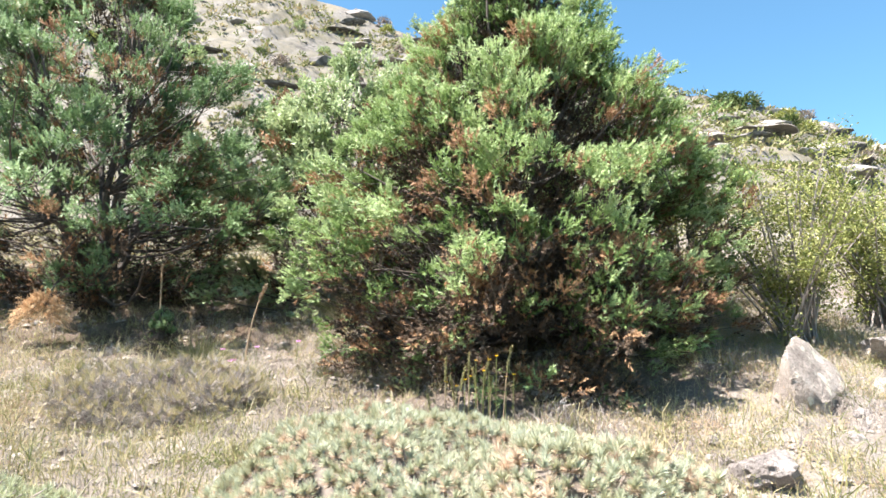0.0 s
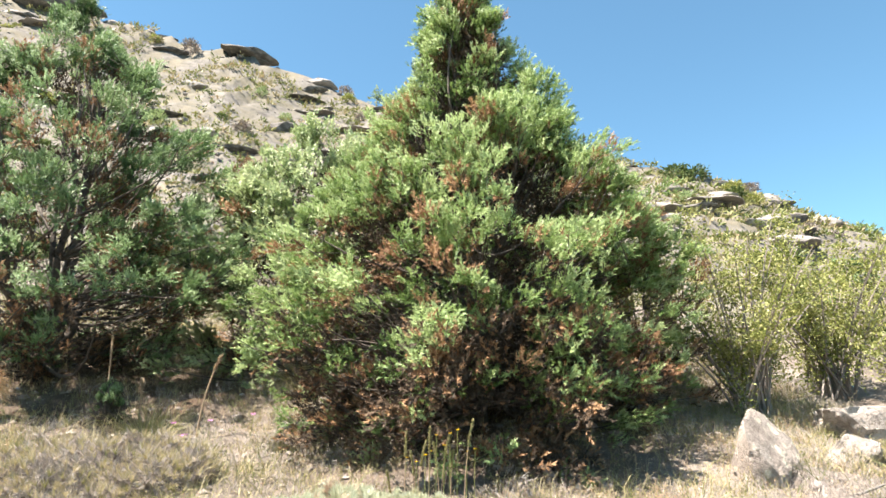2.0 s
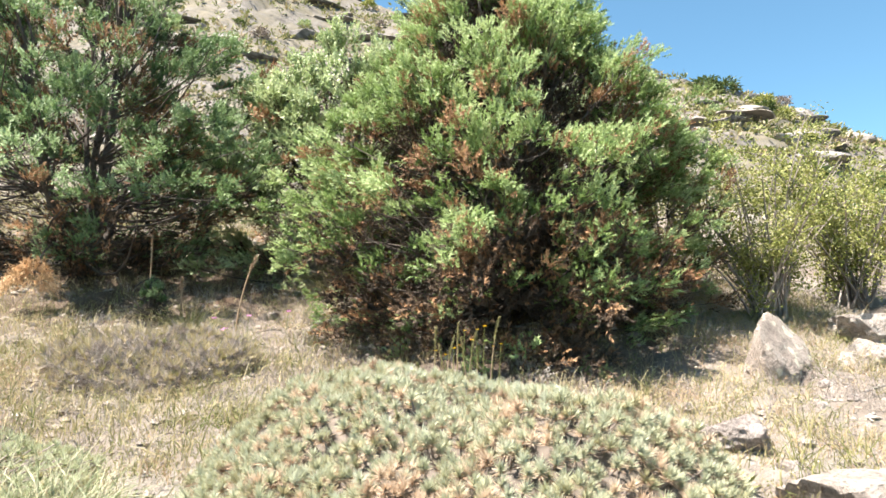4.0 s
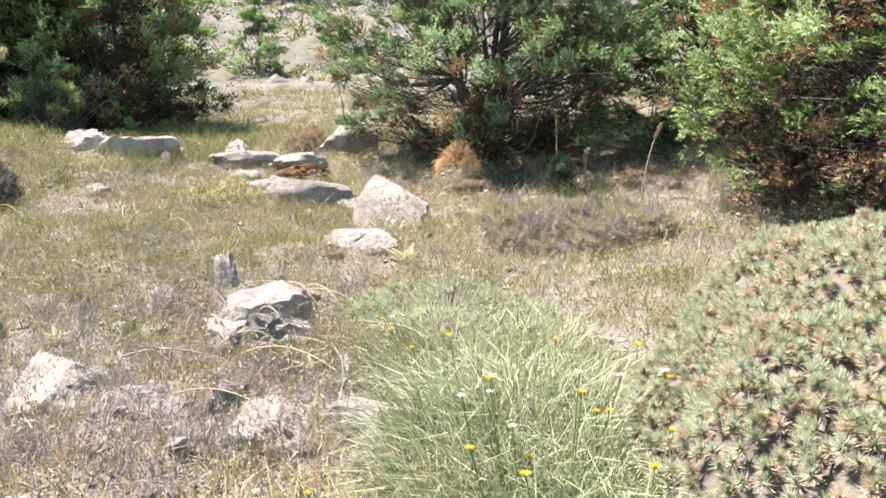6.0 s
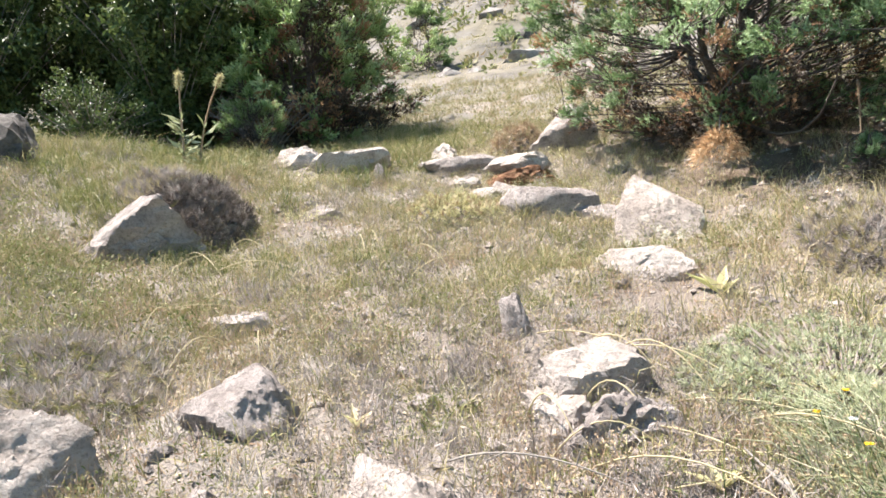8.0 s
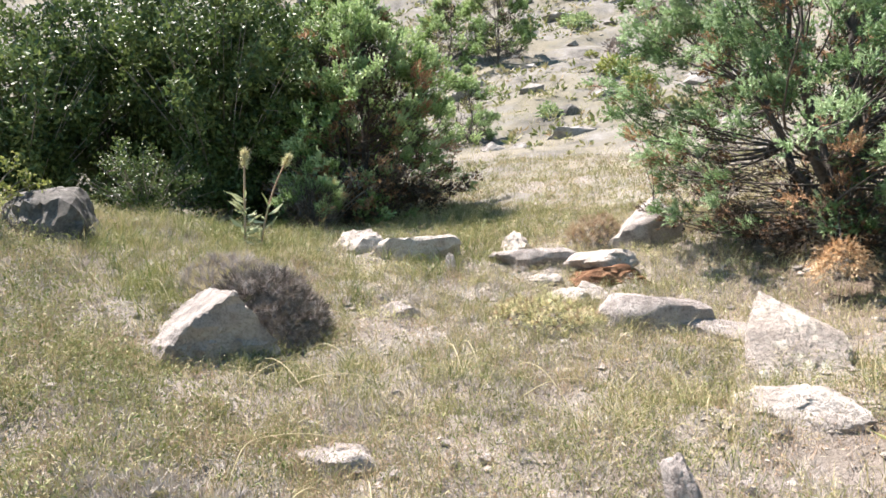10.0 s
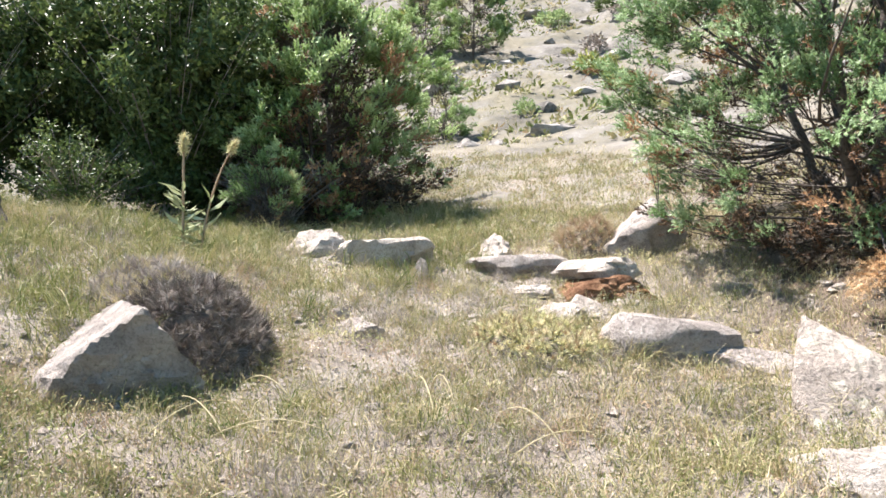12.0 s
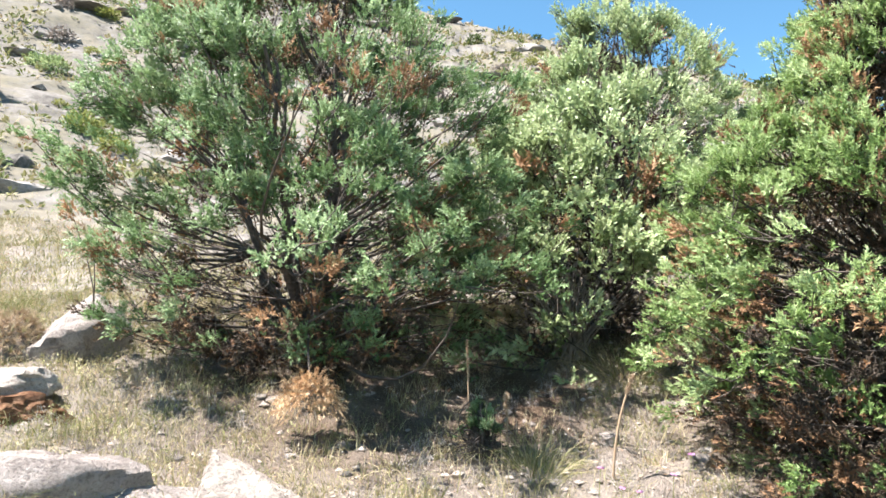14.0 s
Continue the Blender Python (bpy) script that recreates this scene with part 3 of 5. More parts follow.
def juniper(at, H, profile, clumps, per, needles, seed, label, mats, stems=4, dead=0.18, spires=(), spread=0.5, fill=0.5, needle=0.0095, big=1.0, low=0.04, lobes=0.4, tangle=60, stem=1.0, core=0.25):
    """A bushy juniper. profile: (part of the height, radius) pairs; spires: (dx, dy, height, radius) side tops."""
    rng = np.random.default_rng(seed)
    root = thing("juniper_tree", (at[0], at[1], gz(*at) - 0.03), label, "tree", "junipers on the slope")
    hs, rs = np.array(profile).T
    # stems
    lines = []
    for k in range(stems):
        a = 2 * np.pi * (k + rng.uniform(0, 0.6)) / stems
        lean = spread * rng.uniform(0.5, 1.0) * (0.25 if k == 0 else 1)
        o = np.array((math.cos(a), math.sin(a), 0))
        top = o * lean * rs.max() + np.array((0, 0, H * (0.93 if k == 0 else rng.uniform(0.5, 0.75))))
        pts = bend((0, 0, 0), o * lean * rs.max() * 0.75 + np.array((0, 0, H * 0.2)), top, 9)
        pts[1:-1] += rng.normal(0, 0.035, (7, 3))
        lines.append(pts)
        s = Soup()
        s.tube(pts, stem * np.linspace(0.06 if k == 0 else 0.036, 0.008, 9) * (H / 4) ** 0.5, 7)
        part("trunk" if k == 0 else "limb", s.mesh("trunk" if k == 0 else "limb", [BARK], True), root)
    # boughs, and the clumps of foliage on each
    nb = max(6, clumps // 9)
    h = low + (1 - low) * rng.uniform(0, 1, nb * 12) ** 1.25
    h = h[rng.uniform(0, rs.max(), len(h)) < np.interp(h, hs, rs) + 0.1][:nb]
    h = np.concatenate([h, np.linspace(0.5, 1.0, max(4, nb // 8))])
    nb = len(h)
    phi = (np.arange(nb) * 2.39996 + rng.normal(0, 0.35, nb)) % (2 * np.pi)
    q = fill + (1 - fill) * rng.uniform(0, 1, nb) ** 0.5
    q = np.where(h > 0.8, q * 0.8, q)
    o = np.stack([np.cos(phi), np.sin(phi), 0 * phi], 1)
    lobe = 1 - lobes / 2 + lobes * (value_noise(np.stack([o[:, 0] * 1.5, o[:, 1] * 1.5, h * 4], 1) + seed * 3.7))
    c = o * (np.interp(h, hs, rs) * q * lobe)[:, None]
    c[:, 2] = h * H
    each = 9
    c = np.repeat(c, each, 0) + rng.normal(0, 1, (nb * each, 3)) * np.array((0.13, 0.13, 0.1)) * big * min(1.0, rs.max() / 0.8) * (0.3 + 0.7 * np.repeat(np.interp(h, hs, rs) / rs.max(), each))[:, None]
    h, q, o = np.clip(c[:, 2] / H, 0, 1.05), np.repeat(q, each), np.repeat(o, each, 0)
    bough_dead = np.repeat(rng.uniform(0, 1, nb) < dead * 0.5, each)
    bough_tone = np.repeat(rng.normal(0, 0.1, nb), each)
    for dx, dy, top, rad in spires:
        m = int(clumps * 0.035)
        u = rng.uniform(0, 1, m)
        a = rng.uniform(0, 2 * np.pi, m)
        e = np.stack([dx + np.cos(a) * rad * (1.05 - u), dy + np.sin(a) * rad * (1.05 - u), top * (0.72 + 0.3 * u)], 1)
        c, q, h = np.concatenate([c, e]), np.concatenate([q, np.full(m, 0.9)]), np.concatenate([h, e[:, 2] / H])
        o = np.concatenate([o, np.stack([np.cos(a), np.sin(a), 0 * a], 1)])
        bough_dead, bough_tone = np.concatenate([bough_dead, np.zeros(m, bool)]), np.concatenate([bough_tone, np.zeros(m)])
    n = len(c)
    c[:, 2] += (ground_z(c[:, 0] + at[0], c[:, 1] + at[1]) - gz(*at)) * np.clip(1 - 2.0 * h, 0, 1)
    d = unit(o * (1.05 - 0.6 * h)[:, None] + np.array((0, 0, 1)) * (0.02 + 0.8 * h)[:, None] + rng.normal(0, 0.25, (n, 3)))
    # branches from the nearest stem
    tw = Soup()
    flat = np.concatenate(lines)
    order = rng.permutation(n)
    grown = []
    for rank, k in enumerate(order):
        main = rank < max(8, n // 7)
        pool = flat if main else np.concatenate(grown)
        end = c[k] + d[k] * 0.12 * big
        if main:
            cost = np.linalg.norm(pool[:, :2] - c[k, :2], axis=1) + 1.6 * np.abs(pool[:, 2] - (c[k, 2] * 0.66 - 0.05))
        else:
            cost = np.linalg.norm(pool - c[k], axis=1) + 0.8 * np.clip(pool[:, 2] - c[k, 2], 0, 9)
        a = pool[cost.argmin()]
        far = np.linalg.norm(end - a)
        r0 = (0.005 + 0.007 * far) if main else 0.0055
        pts = bend(a, (a + c[k]) / 2 + np.array((0, 0, -0.14 * far)) + rng.normal(0, 0.15 * far, 3), end, 7 if main else 4)
        tw.tube(pts, np.linspace(r0, 0.0025, len(pts)) * big ** 0.5, 5 if main else 3)
        if main:
            grown.append(pts[3:])
    # dry twigs under the skirt
    for k in range(tangle):
        a, g = rng.uniform(0, 2 * np.pi), rng.uniform(0.25, 1.0)
        e = np.array((math.cos(a) * g * rs.max() * 0.85, math.sin(a) * g * rs.max() * 0.85, H * rng.uniform(0.02, 0.26)))
        b = e * rng.uniform(0.3, 0.8) + (0, 0, rng.uniform(-0.05, 0.35))
        tw.tube(bend(b, (b + e) / 2 + rng.normal(0, 0.12, 3), e, 6), np.linspace(0.007, 0.002, 6), 3)
        for _ in range(3):
            f = b + (e - b) * rng.uniform(0.4, 1.0)
            g2 = f + rng.normal(0, 0.13, 3)
            tw.tube(bend(f, (f + g2) / 2 + rng.normal(0, 0.02, 3), g2, 4), (0.003, 0.003, 0.002, 0.001), 3)
    part("branchwork", tw.mesh("branchwork", [BARK], True), root)
    # each clump is a plume: sprigs fan out along its axis and turn up, brown where the light does not reach
    S = per
    L = rng.uniform(0.16, 0.34, n) * big
    u = rng.uniform(0.1, 1, (n, S)) ** 0.5
    fan = unit(np.cross(d, (0, 0, 1.0)) + 1e-6)
    lift = unit(np.cross(fan, d))
    e1 = rng.normal(0, 1, (n, S)) * (0.055 - 0.03 * u) * big
    e2 = rng.normal(0, 1, (n, S)) * (0.038 - 0.018 * u) * big
    p = (c - d * (L * 0.35)[:, None])[:, None] + d[:, None] * (u * L[:, None])[:, :, None] + fan[:, None] * e1[:, :, None] + lift[:, None] * e2[:, :, None]
    sd = unit(d[:, None] * 0.75 + fan[:, None] * (e1 * 9 / big)[:, :, None] + lift[:, None] * (e2 * 9 / big)[:, :, None] + np.array((0, 0, 0.25)) + rng.normal(0, 0.25, (n, S, 3)))
    # tone rises to new-growth tips; it also paints sunlit tops and shaded insides
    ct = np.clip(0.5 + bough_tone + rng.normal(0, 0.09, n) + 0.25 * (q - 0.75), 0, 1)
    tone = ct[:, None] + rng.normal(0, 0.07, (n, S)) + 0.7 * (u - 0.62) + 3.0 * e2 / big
    gone = rng.uniform(0, 1, n) < np.where(bough_dead, 0.35, 0.3 * dead) * np.clip(1.9 - 1.3 * q, 0.3, 1.3) * np.clip(2.2 - 2.2 * h, 0.25, 2.0) * np.where(q < 0.72, 1.9, 0.9)
    slot = np.where(gone[:, None] & (rng.uniform(0, 1, (n, S)) < 0.9), 1, 0)
    rusty = fbm(p.reshape(-1, 3) * (5.5 / big) + seed, 2).reshape(n, S)
    inner = (1.0 - u) * 0.8 - 5 * e2 / big
    slot = np.where(rusty + 0.45 * inner * np.clip(1.6 - 1.3 * h, 0.3, 1.3)[:, None] > 0.54 - 0.5 * dead, 1, slot)
    # low boughs have died back, all but a few; near-black colour paints underside shade
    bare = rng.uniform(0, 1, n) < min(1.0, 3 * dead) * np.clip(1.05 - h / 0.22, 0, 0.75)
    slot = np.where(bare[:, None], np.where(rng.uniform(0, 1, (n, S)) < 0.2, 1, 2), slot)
    crown = Soup()
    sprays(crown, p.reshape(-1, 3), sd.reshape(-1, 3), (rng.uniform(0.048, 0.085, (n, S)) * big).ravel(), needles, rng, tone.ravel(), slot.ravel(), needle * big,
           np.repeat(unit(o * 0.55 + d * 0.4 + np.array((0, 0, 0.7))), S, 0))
    # the dead inside of the crown, its shade painted in with near-black brown
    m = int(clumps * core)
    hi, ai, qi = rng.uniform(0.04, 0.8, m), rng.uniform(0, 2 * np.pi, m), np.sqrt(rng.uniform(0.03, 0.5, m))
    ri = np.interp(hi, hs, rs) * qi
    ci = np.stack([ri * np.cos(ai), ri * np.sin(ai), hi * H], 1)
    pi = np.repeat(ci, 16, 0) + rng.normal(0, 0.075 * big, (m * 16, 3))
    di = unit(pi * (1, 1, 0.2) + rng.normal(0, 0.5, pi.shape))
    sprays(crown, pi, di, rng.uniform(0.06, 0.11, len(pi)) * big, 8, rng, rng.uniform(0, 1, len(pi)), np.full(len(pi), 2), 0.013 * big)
    part("crown", crown.mesh("crown", mats + [DEAD_SHADED]), root)
    return root


juniper((0.58, 6.05), 4.45, [(0.0, 1.1), (0.06, 1.36), (0.16, 1.5), (0.28, 1.54), (0.42, 1.12), (0.58, 0.64), (0.72, 0.36), (0.88, 0.15), (1.0, 0.02)], 1800, 21, 15, 5,
        "dense cone-shaped green juniper with rusty dead sprays inside", [JUNIPER, WITHERED], 5, 0.32, [(0.6, -0.35, 2.85, 0.14), (1.2, -0.35, 1.8, 0.3), (-1.0, 0.0, 2.2, 0.45)], 0.35, needle=0.0084, big=1.1, low=0.0, tangle=420, core=0.4)
tree_b = juniper((-3.82, 7.7), 4.2, [(0.02, 0.6), (0.1, 1.4), (0.2, 1.95), (0.34, 2.05), (0.45, 1.95), (0.6, 1.5), (0.75, 0.95), (0.88, 0.45), (1.0, 0.05)], 1150, 25, 13, 11,
                 "spreading juniper with open crown and several dark stems", [JUNIPER_BLUE, WITHERED], 6, 0.24, [(-1.4, -0.3, 2.9, 0.5), (1.5, -0.75, 1.5, 0.7), (1.2, -1.0, 1.1, 0.8)], 0.75, 0.3, needle=0.009, big=1.18, low=0.02, tangle=200, stem=1.6, core=0.1)
juniper((0.75, 13.4), 5.2, [(0.03, 1.7), (0.2, 2.1), (0.5, 1.8), (0.7, 1.25), (0.85, 0.7), (1.0, 0.08)], 820, 24, 8, 23,
        "tall pale-green juniper standing behind others", [JUNIPER_PALE, WITHERED], 4, 0.06, needle=0.0175, big=1.6)
juniper((-1.0, 8.4), 2.7, [(0.05, 1.2), (0.3, 1.5), (0.6, 1.15), (1.0, 0.15)], 380, 24, 8, 24,
        "low pale-green juniper behind a larger one", [JUNIPER_PALE, WITHERED], 3, 0.06, needle=0.0175, big=1.6)
juniper((-11.1, 7.9), 4.0, [(0.05, 1.3), (0.2, 1.6), (0.45, 1.45), (0.65, 1.05), (0.85, 0.5), (1.0, 0.06)], 760, 24, 9, 31,
        "green juniper with reddish dead lower branches", [JUNIPER, WITHERED], 4, 0.3, needle=0.0165, big=1.5)
juniper((-14.2, 9.2), 4.6, [(0.05, 1.5), (0.25, 2.2), (0.5, 2.0), (0.75, 1.2), (1.0, 0.2)], 460, 22, 8, 37,
        "tall dark juniper in a shaded thicket", [JUNIPER_BLUE, WITHERED], 4, 0.08, needle=0.02, big=1.7)
juniper((-16.4, 17.2), 2.3, [(0.03, 0.6), (0.25, 0.8), (0.6, 0.5), (1.0, 0.06)], 110, 22, 9, 41,
        "young bright-green juniper on the open slope", [JUNIPER, WITHERED], 2, 0.0, needle=0.018, big=1.35)
juniper((-24.0, 28.8), 5.2, [(0.03, 1.6), (0.3, 2.2), (0.6, 1.6), (1.0, 0.15)], 200, 20, 8, 43,
        "dark green juniper high on the rocky slope", [JUNIPER, WITHERED], 3, 0.0, needle=0.03, big=2.2)
juniper((-27.6, 29.0), 4.2, [(0.03, 1.2), (0.3, 1.6), (0.6, 1.1), (1.0, 0.1)], 140, 20, 8, 47,
        "narrow green juniper high on the rocky slope", [JUNIPER, WITHERED], 3, 0.0, needle=0.03, big=2.2)
juniper((-10.0, 6.0), 0.85, [(0.03, 0.3), (0.4, 0.42), (0.8, 0.25), (1.0, 0.05)], 70, 18, 11, 53,
        "small bright-green juniper bush beside taller ones", [JUNIPER, WITHERED], 2, 0.1, needle=0.007, big=0.8)
juniper((-2.38, 5.95), 0.3, [(0.03, 0.08), (0.4, 0.12), (1.0, 0.02)], 26, 16, 11, 57,
        "tiny blue-green juniper seedling in the shade", [JUNIPER_BLUE, WITHERED], 1, 0.0, needle=0.012, big=0.34)
juniper((6.8, 10.2), 1.0, [(0.03, 0.3), (0.4, 0.4), (1.0, 0.05)], 60, 18, 10, 59,
        "small dark juniper on the far slope", [JUNIPER_BLUE, WITHERED], 1, 0.0, needle=0.014, big=0.9)


def withered_branch():
    """An orange, dried-out branch end hanging low in front of the open juniper."""
    rng = np.random.default_rng(3)
    s = Soup()
    o = np.array(tree_b.location)
    c = np.array((-3.5, 6.12, 1.84)) - o
    s.tube(bend((0.05, -0.1, 0.25), (0.2, -1.2, 0.25), c + (0, 0.05, 0.05), 8), np.linspace(0.016, 0.006, 8), 5, 0.4, 1)
    n = 340
    a, q = rng.uniform(0, 2 * np.pi, n), rng.uniform(0, 1, n) ** 0.5
    p = c + np.stack([np.cos(a) * q * 0.2, np.sin(a) * q * 0.15, 0.12 - 0.2 * q ** 2 + rng.normal(0, 0.025, n)], 1)
    d = unit(np.stack([np.cos(a) * q, np.sin(a) * q - 0.2, 0.2 - 0.9 * q ** 2], 1) + rng.normal(0, 0.25, (n, 3)))
    sprays(s, p, d, rng.uniform(0.05, 0.09, n), 16, rng, np.clip(0.35 + 0.5 * q + rng.normal(0, 0.15, n), 0, 1), np.zeros(n, int), 0.006)
    part("withered_branch", s.mesh("withered_branch", [ORANGE_DRY, BARK]), tree_b, "dried orange juniper branch hanging low")


withered_branch()


# ---- leafy shrubs ----
def shrub(at, H, R, leaves, seed, label, mat, leaf=0.024, stems=26, name="leafy_shrub", wide=0.55, lift=0.15, group=""):
    rng = np.random.default_rng(seed)
    root = thing(name, (at[0], at[1], gz(*at) - 0.02), label, "shrub", group)
    st, lf = Soup(), Soup()
    each = max(3, leaves // (stems * 4))
    for k in range(stems):
        a, q = rng.uniform(0, 2 * np.pi), rng.uniform(0.1, 1) ** 0.6
        tip = np.array((math.cos(a) * R * q, math.sin(a) * R * q, H * (1.0 - 0.4 * q * q) * rng.uniform(0.7, 1.05)))
        pts = bend((rng.normal(0, 0.08), rng.normal(0, 0.08), 0), tip * (0.35, 0.35, 0.6), tip, 7)
        st.tube(pts, np.linspace(0.011, 0.003, 7), 4, rng.uniform(0.2, 0.6))
        for _ in range(4):
            u = rng.uniform(lift, 1)
            b = pts[0] * 0 + np.array([np.interp(u, np.linspace(0, 1, 7), pts[:, i]) for i in range(3)])
            e = b + unit(rng.normal(0, 1, 3) + np.array((0, 0, 0.5))) * R * rng.uniform(0.12, 0.35)
            st.tube(bend(b, (b + e) / 2 + (0, 0, 0.03), e, 4), np.linspace(0.005, 0.002, 4), 3, rng.uniform(0.2, 0.6))
            v = rng.uniform(0.1, 1.05, each)[:, None]
            p = b + (e - b) * v + rng.normal(0, 0.05 * R, (each, 3))
            d = unit(rng.normal(0, 1, (each, 3)) + np.array((0, 0, 0.35)))
            lf.leaves(p, d, leaf * rng.uniform(0.6, 1.3, each), leaf * wide * rng.uniform(0.7, 1.2, each), perp(d, rng), np.clip(rng.normal(0.5, 0.18, each) + 0.2 * rng.normal(), 0, 1))
    part("wood", st.mesh("wood", [THORN]), root)
    part("foliage", lf.mesh("foliage", [mat]), root)
    return root


for at, H, R, n, seed in (((2.75, 5.75), 1.75, 0.95, 13000, 1), ((3.7, 6.1), 1.75, 1.0, 13000, 2), ((4.7, 6.6), 1.6, 1.0, 7000, 3), ((4.1, 5.2), 1.0, 0.75, 5000, 4), ((2.3, 6.9), 1.9, 0.9, 6000, 6)):
    shrub(at, H, R, n, seed, "thin yellow-green leafy shrub with grey twigs", BROADLEAF, 0.032, 34, group="leafy shrubs by the rocks")
shrub((-12.3, 6.0), 4.6, 2.1, 36000, 11, "large dark-leaved shrub in deep shade", DARKLEAF, 0.105, 80, lift=0.1)
shrub((-14.6, 5.4), 5.2, 2.4, 34000, 12, "tall dark-leaved shrub closing off the bank", DARKLEAF, 0.12, 80, lift=0.1)
shrub((-14.0, 3.6), 3.6, 1.8, 24000, 19, "dark-leaved shrub on the shaded bank", DARKLEAF, 0.11, 60, lift=0.08)
shrub((-13.3, 7.3), 4.6, 2.2, 18000, 21, "dense dark-leaved shrub inside the thicket", DARKLEAF, 0.15, 60, lift=0.05)
shrub((-16.8, 7.6), 5.4, 2.4, 20000, 20, "tall dark-leaved shrub behind the thicket", DARKLEAF, 0.15, 60, lift=0.08)
shrub((-11.6, 4.4), 1.1, 1.0, 5000, 13, "low tangled shrub on the shaded bank", DARKLEAF, 0.05, 26)
shrub((-10.7, 6.75), 1.15, 0.95, 1500, 15, "tangle of bare grey twigs under a juniper", DARK_THORN, 0.03, 70)
shrub((-1.42, 7.95), 1.25, 0.7, 1500, 16, "bare grey twiggy bush behind the junipers", THORN, 0.03, 50)
shrub((-1.6, 9.3), 1.7, 0.8, 4000, 17, "green-yellow shrub between two junipers", BROADLEAF, 0.04, 26)
shrub((-9.7, 1.9), 0.9, 0.6, 2600, 18, "yellowing leafy bramble on the bank", BROADLEAF, 0.05, 22)

# ---- cushion plants ----
def cushion(at, size, tufts, seed, label, live, dry, bald=(), leaf=0.052, per=34, name="cushion_shrub", dryness=0.16, power=0.5, shade=0.55, width=0.0035):
    """A spiny dome: a twiggy core covered with rosettes of narrow leaflets. bald: (dx, dy, radius) of dried patches."""
    rng = np.random.default_rng(seed)
    z0 = gz(*at)
    root = thing(name, (at[0], at[1], z0), label, "shrub")
    sx, sy, H = size

    def dome(x, y):
        k = np.clip(1 - (x / sx) ** 2 - (y / sy) ** 2, 0, 1) ** power
        p = np.stack([x + at[0], y + at[1], 0 * x], 1)
        return ground_z(x + at[0], y + at[1]) - z0 + H * k * (1 + 0.35 * fbm(p * 3.1 + seed, 2)) + 0.05 * fbm(p * 11, 2) * (k > 0)

    a = np.arange(tufts) * 2.399963 + rng.normal(0, 0.02, tufts)
    q = np.clip(((np.arange(tufts) + 0.5) / tufts) ** 0.42 + rng.normal(0, 0.012, tufts), 0, 1)
    x, y = sx * q * np.cos(a), sy * q * np.sin(a)
    z = dome(x, y)
    e = 0.03
    nrm = unit(np.stack([dome(x - e, y) - dome(x + e, y), dome(x, y - e) - dome(x, y + e), np.full(tufts, 2 * e)], 1))
    p = np.stack([x, y, z + rng.normal(0, 0.35 * leaf, tufts)], 1)
    axis = unit(nrm * 0.8 + np.array((0, 0, 0.45)) + rng.normal(0, 0.16, (tufts, 3)))
    dried = rng.uniform(0, 1, tufts) < dryness * 0.6
    for dx, dy, rad in bald:
        dried |= (np.hypot(x - dx, y - dy) < rad * rng.uniform(0.4, 1.2, tufts))
    base = np.clip(rng.normal(shade, 0.16, tufts), 0, 1)
    P, A = np.repeat(p, per, 0), np.repeat(axis, per, 0)
    m = tufts * per
    out = perp(A, rng)
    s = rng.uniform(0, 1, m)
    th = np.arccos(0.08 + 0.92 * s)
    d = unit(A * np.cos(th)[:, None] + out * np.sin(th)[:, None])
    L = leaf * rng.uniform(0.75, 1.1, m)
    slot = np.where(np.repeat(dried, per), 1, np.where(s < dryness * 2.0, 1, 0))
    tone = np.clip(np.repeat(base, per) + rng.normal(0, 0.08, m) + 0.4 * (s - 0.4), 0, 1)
    lf = Soup()
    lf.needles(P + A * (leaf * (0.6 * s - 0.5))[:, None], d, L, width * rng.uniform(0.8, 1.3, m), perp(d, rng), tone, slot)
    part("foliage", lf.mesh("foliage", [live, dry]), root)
    tw = Soup()
    for k in range(0, tufts, 2):
        tw.tube(bend((x[k] * 0.35, y[k] * 0.35, z[k] * 0.25), p[k] * (0.75, 0.75, 0.7), p[k], 4), (0.008, 0.006, 0.004, 0.003), 4, rng.uniform(0.1, 0.6))
    part("wood", tw.mesh("wood", [THORN]), root)
    # a dark sheet closes the gaps just under the rosettes
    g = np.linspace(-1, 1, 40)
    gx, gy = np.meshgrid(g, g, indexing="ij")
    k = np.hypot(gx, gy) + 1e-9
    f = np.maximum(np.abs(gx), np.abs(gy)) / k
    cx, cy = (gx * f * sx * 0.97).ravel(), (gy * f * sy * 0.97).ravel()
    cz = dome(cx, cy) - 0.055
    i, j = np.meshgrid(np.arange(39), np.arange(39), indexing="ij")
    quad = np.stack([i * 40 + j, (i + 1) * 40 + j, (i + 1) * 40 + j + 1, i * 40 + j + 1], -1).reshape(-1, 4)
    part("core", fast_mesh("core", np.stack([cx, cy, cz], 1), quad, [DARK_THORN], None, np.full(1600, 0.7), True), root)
    return root


cushion((0.0, 2.2), (0.93, 0.88, 0.64), 3300, 7, "broad grey-green spiny cushion shrub with dry tan patches", CUSHION, CUSHION_DRY, [(-0.15, -0.5, 0.11), (0.35, -0.5, 0.07), (-0.5, -0.3, 0.05), (0.1, -0.2, 0.05)], 0.03, 105, dryness=0.15, width=0.003)
cushion((-1.9, 4.75), (0.7, 0.42, 0.2), 800, 9, "low grey thorn cushion with yellowing tips", GRASS, THORN, (), 0.07, 46, "thorn_cushion", 0.36, width=0.004)
cushion((-2.05, 3.05), (0.6, 0.5, 0.12), 1100, 13, "low soft green cushion plant", SOFT_GREEN, GRASS, (), 0.036, 24, "green_cushion", 0.1)
